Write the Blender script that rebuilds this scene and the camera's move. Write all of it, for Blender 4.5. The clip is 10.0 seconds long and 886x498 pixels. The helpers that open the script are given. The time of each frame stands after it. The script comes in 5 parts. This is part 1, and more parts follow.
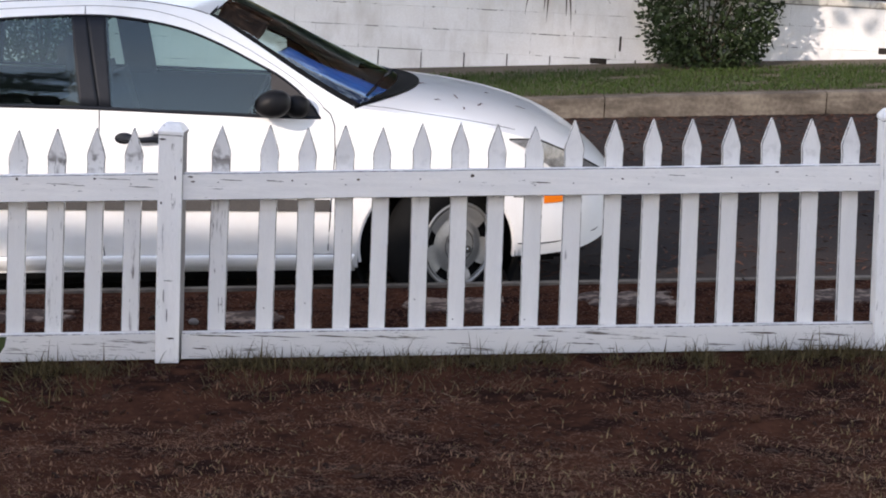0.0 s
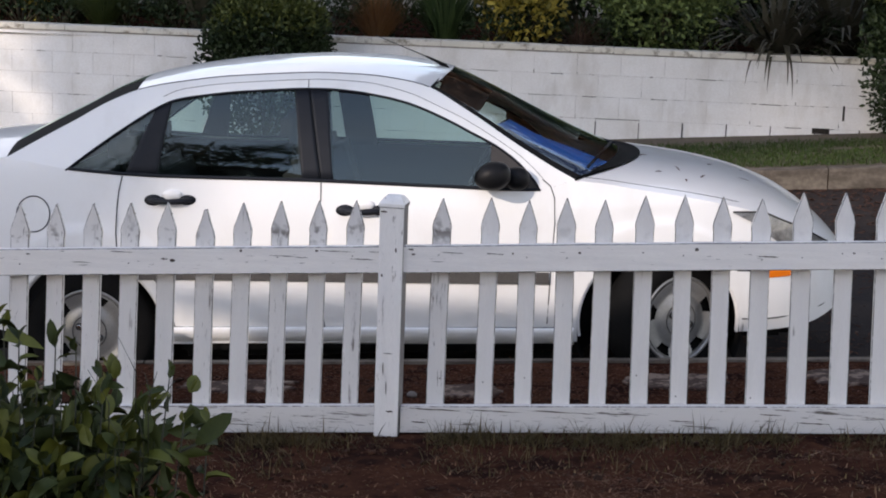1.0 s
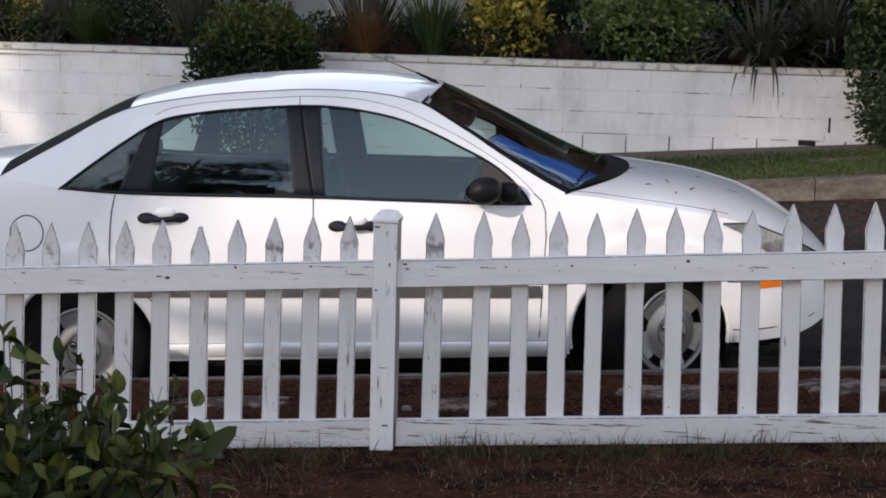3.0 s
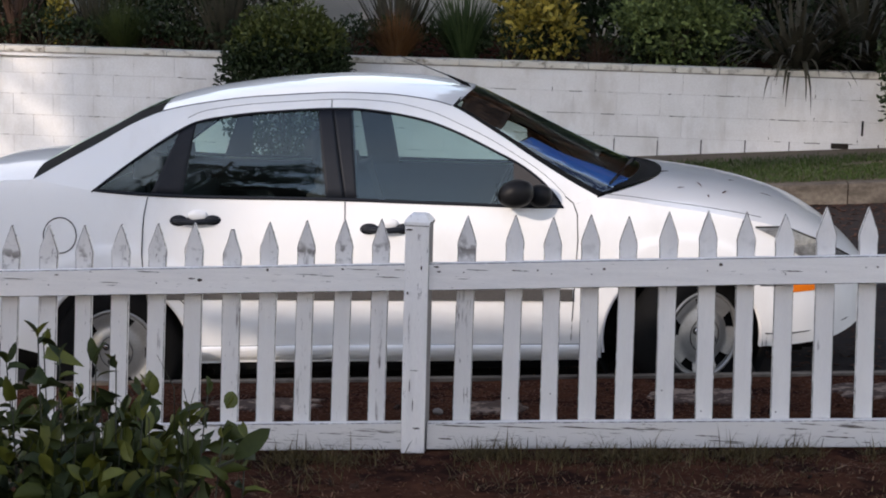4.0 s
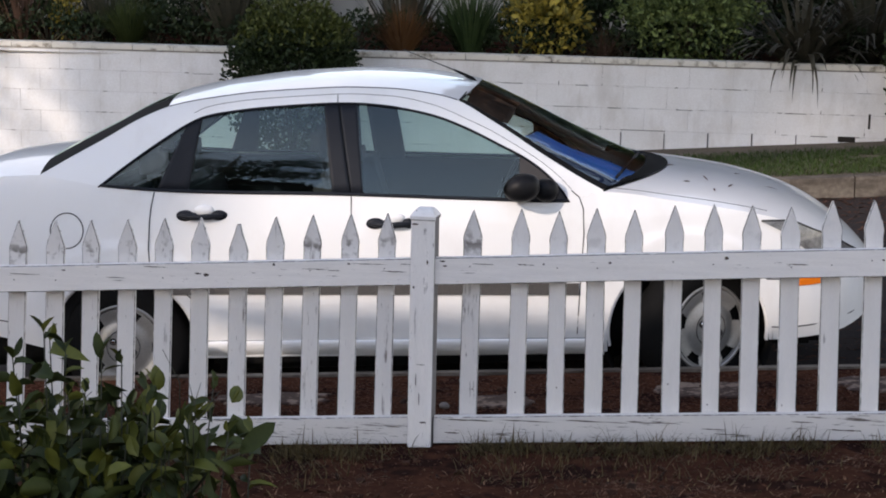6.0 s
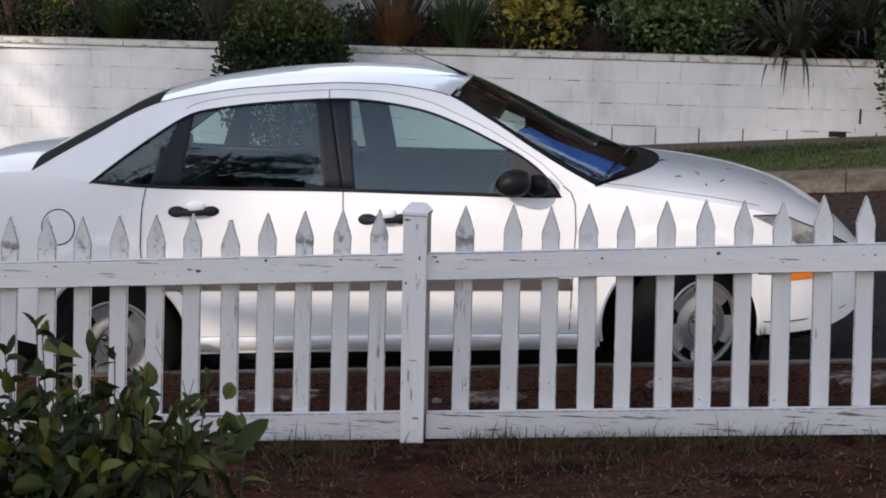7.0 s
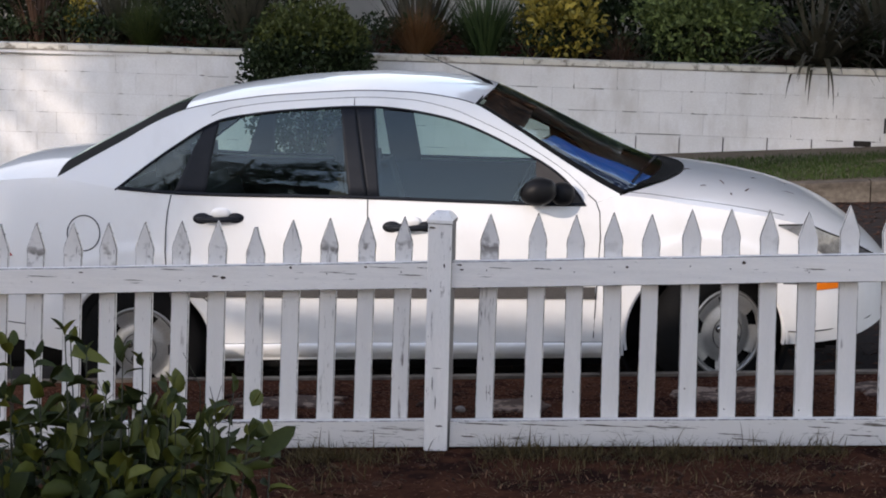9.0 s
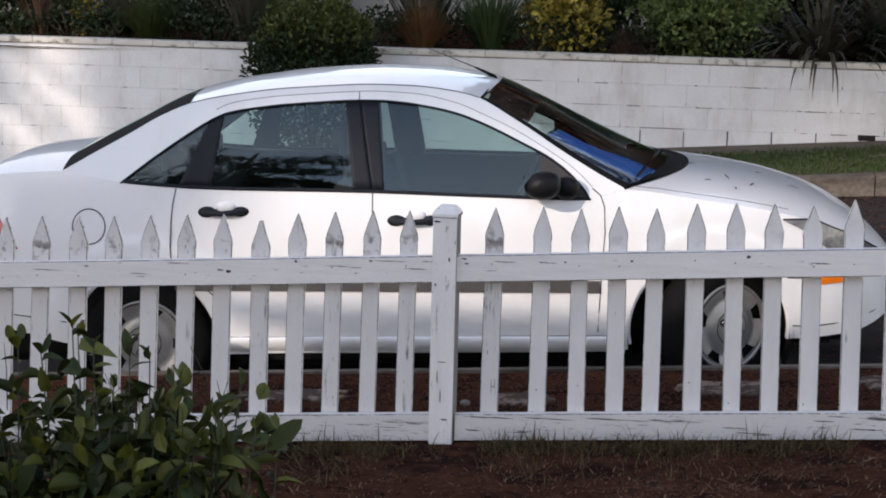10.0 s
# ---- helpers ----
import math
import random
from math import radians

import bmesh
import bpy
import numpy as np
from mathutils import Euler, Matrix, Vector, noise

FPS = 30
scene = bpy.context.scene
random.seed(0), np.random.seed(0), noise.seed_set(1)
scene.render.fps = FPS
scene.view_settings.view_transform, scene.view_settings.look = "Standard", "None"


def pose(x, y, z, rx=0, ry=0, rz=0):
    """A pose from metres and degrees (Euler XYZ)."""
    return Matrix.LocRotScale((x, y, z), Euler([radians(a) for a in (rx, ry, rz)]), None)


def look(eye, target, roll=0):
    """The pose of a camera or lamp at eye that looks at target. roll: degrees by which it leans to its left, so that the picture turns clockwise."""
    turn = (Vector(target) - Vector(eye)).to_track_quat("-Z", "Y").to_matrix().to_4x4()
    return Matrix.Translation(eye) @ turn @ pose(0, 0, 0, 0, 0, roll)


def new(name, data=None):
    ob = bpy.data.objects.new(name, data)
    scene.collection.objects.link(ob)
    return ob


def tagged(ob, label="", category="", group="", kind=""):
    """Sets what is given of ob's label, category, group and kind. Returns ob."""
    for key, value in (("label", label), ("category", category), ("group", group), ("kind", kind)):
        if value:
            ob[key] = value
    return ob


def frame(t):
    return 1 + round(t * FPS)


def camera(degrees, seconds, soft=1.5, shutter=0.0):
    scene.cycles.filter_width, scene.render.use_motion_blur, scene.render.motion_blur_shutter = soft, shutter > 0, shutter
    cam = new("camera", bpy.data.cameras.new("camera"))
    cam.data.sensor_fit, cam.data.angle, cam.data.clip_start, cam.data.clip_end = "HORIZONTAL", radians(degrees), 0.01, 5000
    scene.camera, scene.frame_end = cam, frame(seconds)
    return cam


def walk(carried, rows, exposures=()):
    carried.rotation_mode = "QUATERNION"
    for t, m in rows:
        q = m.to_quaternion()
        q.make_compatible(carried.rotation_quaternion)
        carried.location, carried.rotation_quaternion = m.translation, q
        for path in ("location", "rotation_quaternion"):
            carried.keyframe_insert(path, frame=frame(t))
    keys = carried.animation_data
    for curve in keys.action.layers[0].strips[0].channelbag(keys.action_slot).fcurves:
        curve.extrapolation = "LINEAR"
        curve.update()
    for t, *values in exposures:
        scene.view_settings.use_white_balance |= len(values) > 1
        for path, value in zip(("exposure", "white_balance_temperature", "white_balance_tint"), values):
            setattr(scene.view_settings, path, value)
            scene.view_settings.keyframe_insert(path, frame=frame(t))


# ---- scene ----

# ---------------- camera and walk ----------------
# seconds, place, turn to the left, tilt up, lean
PATH = [
    (0.0, 0.0645, -0.0355, 1.9836, -3.171, -12.565, 3.120),
    (0.1, 0.0621, -0.0307, 1.9827, -2.972, -12.412, 3.023),
    (0.2, 0.0598, -0.0258, 1.9818, -2.495, -12.361, 2.926),
    (0.3, 0.0574, -0.0210, 1.9810, -1.503, -12.277, 2.828),
    (0.4, 0.0551, -0.0161, 1.9801, -0.382, -11.929, 2.731),
    (0.5, 0.0527, -0.0113, 1.9792, 0.908, -11.786, 2.633),
    (0.6, 0.0488, 0.0014, 1.9787, 1.923, -11.830, 2.515),
    (0.7, 0.0448, 0.0140, 1.9782, 2.776, -11.658, 2.396),
    (0.8, 0.0409, 0.0266, 1.9776, 3.486, -11.213, 2.277),
    (0.9, 0.0369, 0.0393, 1.9771, 4.080, -10.752, 2.159),
    (1.0, 0.0330, 0.0519, 1.9766, 4.240, -10.515, 2.040),
    (1.1, 0.0319, 0.0416, 1.9775, 4.172, -10.301, 1.991),
    (1.2, 0.0309, 0.0313, 1.9784, 4.028, -10.046, 1.941),
    (1.3, 0.0298, 0.0211, 1.9792, 3.843, -9.829, 1.892),
    (1.4, 0.0287, 0.0108, 1.9801, 3.713, -9.728, 1.842),
    (1.5, 0.0277, 0.0005, 1.9810, 3.619, -9.705, 1.793),
    (1.6, 0.0257, 0.0016, 1.9803, 3.611, -9.836, 1.777),
    (1.7, 0.0237, 0.0027, 1.9796, 3.582, -10.024, 1.761),
    (1.8, 0.0216, 0.0038, 1.9789, 3.573, -10.213, 1.746),
    (1.9, 0.0196, 0.0050, 1.9783, 3.566, -10.344, 1.730),
    (2.0, 0.0176, 0.0061, 1.9776, 3.634, -10.516, 1.715),
    (2.1, 0.0170, 0.0059, 1.9780, 3.725, -10.596, 1.679),
    (2.2, 0.0163, 0.0057, 1.9785, 3.801, -10.484, 1.644),
    (2.3, 0.0157, 0.0055, 1.9790, 3.858, -10.372, 1.608),
    (2.4, 0.0151, 0.0052, 1.9794, 3.799, -10.296, 1.572),
    (2.5, 0.0144, 0.0050, 1.9799, 3.741, -10.143, 1.537),
    (2.6, 0.0139, 0.0052, 1.9798, 3.682, -9.971, 1.529),
    (2.7, 0.0135, 0.0054, 1.9796, 3.696, -9.972, 1.521),
    (3.8, 0.0082, 0.0071, 1.9781, 4.529, -9.903, 1.438),
    (3.9, 0.0077, 0.0073, 1.9780, 4.680, -9.831, 1.430),
    (4.0, 0.0073, 0.0075, 1.9778, 4.847, -9.893, 1.423),
    (4.5, 0.0130, 0.0139, 1.9769, 5.529, -10.218, 1.342),
    (5.0, 0.0169, 0.0093, 1.9789, 5.668, -10.201, 1.276),
    (5.5, 0.0167, 0.0059, 1.9783, 5.650, -10.001, 1.247),
    (6.0, 0.0139, 0.0007, 1.9788, 5.101, -10.087, 1.231),
    (6.1, 0.0136, 0.0008, 1.9789, 5.000, -10.105, 1.224),
    (6.2, 0.0132, 0.0008, 1.9790, 4.861, -10.104, 1.217),
    (7.3, 0.0096, 0.0015, 1.9804, 4.755, -10.268, 1.140),
    (7.4, 0.0092, 0.0015, 1.9805, 4.733, -10.193, 1.133),
    (7.5, 0.0089, 0.0016, 1.9806, 4.787, -10.195, 1.126),
    (8.0, 0.0055, 0.0039, 1.9801, 5.046, -10.141, 1.127),
    (8.5, 0.0028, 0.0011, 1.9807, 5.335, -9.961, 1.227),
    (9.0, 0.0000, -0.0000, 1.9804, 5.553, -9.994, 1.331),
    (9.5, -0.0038, 0.0023, 1.9798, 5.578, -10.082, 1.388),
    (10.0, -0.0042, -0.0078, 1.9824, 5.673, -10.210, 1.376),
]
cam = camera(29.26, 10.0, soft=1.9, shutter=0.15)
walk(cam, [(t, pose(x, y, z, 90 + tilt, 0, turn) @ pose(0, 0, 0, 0, 0, lean)) for t, x, y, z, turn, tilt, lean in PATH],
     [(0.0, 1.72, 7200, 19), (0.5, 1.55, 7200, 19), (1.0, 1.34, 7200, 19), (10.0, 1.34, 7200, 19)])

# ---------------- world and sun ----------------
SUN_EL, SUN_AZ = 24.1, 222.0          # degrees; azimuth clockwise from +y, so the sun stands behind the camera
world = bpy.data.worlds.new("sky")
scene.world = world
world.use_nodes = True
wn = world.node_tree
sky = wn.nodes.new("ShaderNodeTexSky")
sky.sky_type, sky.sun_disc = "NISHITA", False
sky.sun_elevation, sky.sun_rotation = radians(SUN_EL), radians(SUN_AZ)
sky.air_density, sky.dust_density, sky.ozone_density = 1.0, 0.2, 1.0
wn.nodes["Background"].inputs["Strength"].default_value = 0.142
# thin broken cloud over the whole sky, denser towards the horizon
way, cloud, cover, veil = (wn.nodes.new("ShaderNode" + k) for k in ("TexCoord", "TexNoise", "MapRange", "Mix"))
cloud.inputs["Scale"].default_value, cloud.inputs["Detail"].default_value = 2.2, 4
cover.inputs["From Min"].default_value, cover.inputs["From Max"].default_value = 0.38, 0.66
cover.inputs["To Min"].default_value, cover.inputs["To Max"].default_value = 0.06, 0.52
veil.data_type = "RGBA"
veil.inputs["B"].default_value = (4.8, 4.95, 5.2, 1)
wn.links.new(way.outputs["Generated"], cloud.inputs["Vector"])
wn.links.new(cloud.outputs[0], cover.inputs["Value"])
axes, depth, thick = (wn.nodes.new("ShaderNode" + k) for k in ("SeparateXYZ", "MapRange", "Math"))
depth.inputs["From Min"].default_value, depth.inputs["From Max"].default_value = 0.35, 0.72
depth.inputs["To Min"].default_value, depth.inputs["To Max"].default_value = 1.75, 0.28
thick.operation, thick.use_clamp = "MULTIPLY", True
wn.links.new(way.outputs["Generated"], axes.inputs[0])
wn.links.new(axes.outputs["Z"], depth.inputs["Value"])
wn.links.new(depth.outputs[0], thick.inputs[0])
wn.links.new(cover.outputs[0], thick.inputs[1])
wn.links.new(thick.outputs[0], veil.inputs["Factor"])
wn.links.new(sky.outputs[0], veil.inputs["A"])
wn.links.new(veil.outputs["Result"], wn.nodes["Background"].inputs["Color"])
sun = new("sun", bpy.data.lights.new("sun", "SUN"))
sun.data.energy, sun.data.angle, sun.data.color = 1.15, radians(0.4), (1.0, 0.95, 0.88)
az, el = radians(SUN_AZ), radians(SUN_EL)
sun_way = Vector((math.sin(az) * math.cos(el), math.cos(az) * math.cos(el), math.sin(el)))
sun.matrix_world = look(sun_way * 50, (0, 0, 0))

# ---------------- materials ----------------
def mat(name, colour, rough=0.6, metal=0.0, vary=0.25, scale=8.0, fine=90.0, bump=0.2, second=None, coat=0.0, spec=0.5,
        stretch=(1, 1, 1), island=0.0, rand=0.0, world=False, stain=None):
    """A surface with blotches and grain: colour towards second, at two scales, with relief."""
    m = bpy.data.materials.new(name)
    m.use_nodes = True
    t = m.node_tree
    b = t.nodes["Principled BSDF"]
    co = t.nodes.new("ShaderNodeNewGeometry" if world else "ShaderNodeTexCoord")
    mp = t.nodes.new("ShaderNodeMapping")
    mp.inputs["Scale"].default_value = stretch
    t.links.new(co.outputs["Position" if world else "Object"], mp.inputs[0])
    big, small = t.nodes.new("ShaderNodeTexNoise"), t.nodes.new("ShaderNodeTexNoise")
    for n, s, d in ((big, scale, 5), (small, fine, 3)):
        n.inputs["Scale"].default_value, n.inputs["Detail"].default_value = s, d
        t.links.new(mp.outputs[0], n.inputs["Vector"])
    second = second or tuple(c * 0.6 for c in colour)
    mix = t.nodes.new("ShaderNodeMix")
    mix.data_type = "RGBA"
    mix.inputs["A"].default_value, mix.inputs["B"].default_value = (*colour, 1), (*second, 1)
    add = t.nodes.new("ShaderNodeMath")
    add.operation = "MULTIPLY_ADD"
    add.inputs[1].default_value = 0.45
    t.links.new(small.outputs[0], add.inputs[0])
    half = t.nodes.new("ShaderNodeMath")
    half.operation = "MULTIPLY"
    half.inputs[1].default_value = 0.55
    t.links.new(big.outputs[0], half.inputs[0])
    t.links.new(half.outputs[0], add.inputs[2])
    ramp = t.nodes.new("ShaderNodeMapRange")
    ramp.inputs["From Min"].default_value, ramp.inputs["From Max"].default_value = 0.35, 0.68
    ramp.inputs["To Max"].default_value = min(1.0, vary * 2)
    t.links.new(add.outputs[0], ramp.inputs["Value"])
    last = ramp.outputs[0]
    if island or rand:
        src = t.nodes.new("ShaderNodeNewGeometry" if island else "ShaderNodeObjectInfo")
        sh = t.nodes.new("ShaderNodeMath")
        sh.operation, sh.use_clamp = "MULTIPLY_ADD", True
        sh.inputs[1].default_value = island or rand
        t.links.new(src.outputs["Random Per Island" if island else "Random"], sh.inputs[0])
        t.links.new(last, sh.inputs[2])
        last = sh.outputs[0]
    t.links.new(last, mix.inputs["Factor"])
    out = mix.outputs["Result"]
    if stain:
        # grimy runs and blotches: colour, scale, low and high of the noise, stretch
        sc, ss, lo, hi, way = stain
        smp, sn, sr, sm = (t.nodes.new("ShaderNode" + k) for k in ("Mapping", "TexNoise", "MapRange", "Mix"))
        smp.inputs["Scale"].default_value = way
        sn.inputs["Scale"].default_value, sn.inputs["Detail"].default_value, sn.inputs["Roughness"].default_value = ss, 7, 0.62
        sr.inputs["From Min"].default_value, sr.inputs["From Max"].default_value = lo, hi
        sm.data_type = "RGBA"
        sm.inputs["B"].default_value = (*sc, 1)
        t.links.new(co.outputs["Position" if world else "Object"], smp.inputs[0])
        t.links.new(smp.outputs[0], sn.inputs["Vector"])
        t.links.new(sn.outputs[0], sr.inputs["Value"])
        t.links.new(sr.outputs[0], sm.inputs["Factor"])
        t.links.new(out, sm.inputs["A"])
        out = sm.outputs["Result"]
    t.links.new(out, b.inputs["Base Color"])
    b.inputs["Roughness"].default_value, b.inputs["Metallic"].default_value = rough, metal
    b.inputs["Coat Weight"].default_value, b.inputs["Coat Roughness"].default_value = coat, 0.04
    b.inputs["Specular IOR Level"].default_value = spec
    if bump:
        bp = t.nodes.new("ShaderNodeBump")
        bp.inputs["Strength"].default_value, bp.inputs["Distance"].default_value = bump, 0.01
        t.links.new(add.outputs[0], bp.inputs["Height"])
        t.links.new(bp.outputs[0], b.inputs["Normal"])
    return m


def leaf_mat(name, colour, second, rough=0.6):
    m = mat(name, colour, rough, vary=0.2, scale=20, fine=120, bump=0.05, second=second, island=0.7)
    m.node_tree.nodes["Principled BSDF"].inputs["Specular IOR Level"].default_value = 0.3
    return m


def glass_mat(name, tint, rough=0.0, ior=1.75, shine=(0.86, 1.0, 0.97)):
    m = bpy.data.materials.new(name)
    m.use_nodes = True
    t = m.node_tree
    t.nodes.remove(t.nodes["Principled BSDF"])
    clear, gloss, mix, fr = (t.nodes.new("ShaderNode" + k) for k in ("BsdfTransparent", "BsdfGlossy", "MixShader", "Fresnel"))
    clear.inputs["Color"].default_value = (*tint, 1)
    gloss.inputs["Color"].default_value = (*shine, 1)
    gloss.inputs["Roughness"].default_value = rough
    fr.inputs["IOR"].default_value = ior
    t.links.new(fr.outputs[0], mix.inputs[0])
    t.links.new(clear.outputs[0], mix.inputs[1])
    t.links.new(gloss.outputs[0], mix.inputs[2])
    t.links.new(mix.outputs[0], t.nodes["Material Output"].inputs["Surface"])
    return m


M_PAINT = mat("white_car_paint", (0.80, 0.80, 0.79), 0.32, vary=0.05, scale=3, fine=60, bump=0.0, second=(0.72, 0.71, 0.69), coat=0.70, spec=0.25, stain=((0.68, 0.665, 0.64), 3.2, 0.52, 0.9, (1, 1, 0.55)))
M_BLACK = mat("black_plastic", (0.011, 0.0130, 0.0175), 0.5, vary=0.3, scale=20, fine=300, bump=0.05, second=(0.017, 0.0195, 0.025), spec=0.15)
M_MOULD = mat("weathered_grey_rubber", (0.075, 0.078, 0.085), 0.7, vary=0.4, scale=9, fine=90, bump=0.1, second=(0.03, 0.031, 0.034))
M_SAIL = mat("faded_black_plastic", (0.036, 0.032, 0.031), 0.6, vary=0.4, scale=14, fine=200, bump=0.05, second=(0.055, 0.049, 0.046), spec=0.3)
M_STRIP = mat("sun_faded_rubber", (0.050, 0.046, 0.044), 0.65, vary=0.4, scale=6, fine=120, bump=0.1, second=(0.085, 0.078, 0.072))
M_SHELL = mat("black_mirror_shell", (0.006, 0.0063, 0.0075), 0.45, vary=0.4, scale=16, fine=220, bump=0.04, second=(0.010, 0.010, 0.011), spec=0.14)
# darker copy of the sunshade blue, with the lower fold's shadow in the colour
M_BLUE_SHADED = mat("shaded_blue_sunshade", (0.008, 0.018, 0.070), 0.6, vary=0.4, scale=7, fine=40, bump=0.2, second=(0.014, 0.035, 0.12))
M_BROWN = mat("brown_cloth", (0.085, 0.050, 0.040), 0.9, vary=0.5, scale=12, fine=150, bump=0.1, second=(0.035, 0.022, 0.018))
M_GAP = mat("panel_gap", (0.03, 0.03, 0.03), 0.8, bump=0)
M_UNDER = mat("underbody", (0.010, 0.010, 0.010), 0.9, bump=0.1, spec=0.1)
M_RUBBER = mat("tyre_rubber", (0.006, 0.006, 0.006), 0.9, vary=0.3, scale=12, fine=150, bump=0.1, second=(0.012, 0.0115, 0.011), spec=0.1)
M_SILVER = mat("silver_wheel_cover", (0.31, 0.31, 0.304), 0.33, 0.45, vary=0.3, scale=10, fine=120, bump=0.03, second=(0.18, 0.176, 0.168))
M_CHROME = mat("chrome", (0.8, 0.8, 0.8), 0.08, 1.0, vary=0.02, bump=0)
M_GLASS = glass_mat("tinted_glass", (0.72, 0.87, 0.83), ior=1.70)
M_SCREEN = glass_mat("windscreen_glass", (0.72, 0.78, 0.76), ior=1.33)
M_LENS = glass_mat("lamp_lens", (0.86, 0.87, 0.88), 0.02, 1.5, (1, 1, 1))
M_ORANGE = mat("amber_lens", (0.85, 0.20, 0.015), 0.15, vary=0.1, bump=0, second=(0.7, 0.14, 0.01), coat=0.6)
M_RED = mat("red_lens", (0.45, 0.02, 0.015), 0.15, vary=0.1, bump=0, coat=0.6)
M_TRIM = mat("grey_interior_cloth", (0.024, 0.025, 0.027), 0.85, vary=0.3, scale=15, fine=250, bump=0.1)
M_BLUE = mat("blue_sunshade", (0.045, 0.22, 0.74), 0.4, vary=0.5, scale=7, fine=40, bump=0.2, second=(0.07, 0.26, 0.70))

# ---------------- mesh helpers ----------------
def part(name, bm, material, parent=None, label="", smooth=True, recalc=True):
    if recalc:
        bmesh.ops.recalc_face_normals(bm, faces=bm.faces)
    me = bpy.data.meshes.new(name)
    bm.to_mesh(me)
    bm.free()
    me.materials.append(material)
    if smooth:
        me.shade_smooth()
    ob = new(name, me)
    if parent:
        ob.parent = parent
    if label:
        tagged(ob, label)
    return ob


def thing(name, label, category, m=None, group="", kind=""):
    ob = new(name)
    if m is not None:
        ob.matrix_world = m
    return tagged(ob, label, category, group, kind)


def curve(points):
    """A smooth function through (x, z) points, without overshoot."""
    xs, zs = np.array(points, float).T
    d = np.diff(zs) / np.diff(xs)
    m = np.r_[d[0], np.where(d[1:] * d[:-1] > 0, 2 * d[1:] * d[:-1] / np.where(d[1:] + d[:-1] == 0, 1, d[1:] + d[:-1]), 0), d[-1]]

    def at(x):
        x = min(max(x, xs[0]), xs[-1])
        i = min(max(int(np.searchsorted(xs, x)) - 1, 0), len(xs) - 2)
        h = xs[i + 1] - xs[i]
        s = (x - xs[i]) / h
        return float((1 + 2 * s) * (1 - s) ** 2 * zs[i] + s * (1 - s) ** 2 * h * m[i] + s * s * (3 - 2 * s) * zs[i + 1] + s * s * (s - 1) * h * m[i + 1])
    return at


def grid(bm, rows):
    """Quads over rows of points; equal neighbours are merged."""
    vs = [[bm.verts.new(p) for p in r] for r in rows]
    for a, b in zip(vs, vs[1:]):
        for i in range(len(a) - 1):
            bm.faces.new((a[i], a[i + 1], b[i + 1], b[i]))
    return bm


def sheet(rows, thick=0.0):
    bm = grid(bmesh.new(), rows)
    bmesh.ops.remove_doubles(bm, verts=bm.verts, dist=1e-5)
    if thick:
        bmesh.ops.recalc_face_normals(bm, faces=bm.faces)
        bmesh.ops.solidify(bm, geom=bm.faces[:], thickness=thick)
    return bm


def box(bm, x0, x1, y0, y1, z0, z1, bevel=0.0, m=None):
    made = bmesh.ops.create_cube(bm, size=1.0)["verts"]
    bmesh.ops.transform(bm, verts=made, matrix=Matrix.Translation(((x0 + x1) / 2, (y0 + y1) / 2, (z0 + z1) / 2)) @ Matrix.Diagonal((x1 - x0, y1 - y0, z1 - z0, 1)))
    if bevel:
        es = list({e for v in made for e in v.link_edges})
        made = list({v for f in bmesh.ops.bevel(bm, geom=es, offset=bevel, segments=2, affect="EDGES")["faces"] for v in f.verts} | {v for v in made if v.is_valid})
    if m is not None:
        bmesh.ops.transform(bm, verts=made, matrix=m)
    return bm


def tube(bm, pts, r, sides=6):
    """A round bar through the points; r is one radius or one for each point."""
    pts = [Vector(p) for p in pts]
    rs = r if isinstance(r, (list, tuple)) else [r] * len(pts)
    rings = []
    for i, p in enumerate(pts):
        way = (pts[min(i + 1, len(pts) - 1)] - pts[max(i - 1, 0)]).normalized()
        side = way.cross(Vector((0, 0, 1)) if abs(way.z) < 0.9 else Vector((0, 1, 0))).normalized()
        up = side.cross(way)
        rings.append([bm.verts.new(p + rs[i] * (math.cos(a) * side + math.sin(a) * up)) for a in np.arange(sides) * 2 * math.pi / sides])
    for a, b in zip(rings, rings[1:]):
        for k in range(sides):
            bm.faces.new((a[k], a[(k + 1) % sides], b[(k + 1) % sides], b[k]))
    bm.faces.new(rings[0][::-1])
    bm.faces.new(rings[-1])
    return bm


def lathe(bm, profile, n=48, m=None):
    """Turns (radius, y) points about the y axis."""
    rows = [[(r * math.cos(a), y, r * math.sin(a)) for a in np.linspace(0, 2 * math.pi, n + 1)] for r, y in profile]
    tmp = grid(bmesh.new(), rows)
    bmesh.ops.remove_doubles(tmp, verts=tmp.verts, dist=1e-5)
    if m is not None:
        bmesh.ops.transform(tmp, verts=tmp.verts, matrix=m)
    me = bpy.data.meshes.new("tmp")
    tmp.to_mesh(me)
    tmp.free()
    bm.from_mesh(me)
    bpy.data.meshes.remove(me)
    return bm


def pebble(bm, cx, cy, cz, rx, ry, rz, power=0.7, n=24):
    """A rounded box."""
    made = bmesh.ops.create_uvsphere(bm, u_segments=n, v_segments=n // 2, radius=1)["verts"]
    for v in made:
        v.co = Vector([math.copysign(abs(c) ** power, c) for c in v.co])
    bmesh.ops.transform(bm, verts=made, matrix=Matrix.Translation((cx, cy, cz)) @ Matrix.Diagonal((rx, ry, rz, 1)))
    return bm


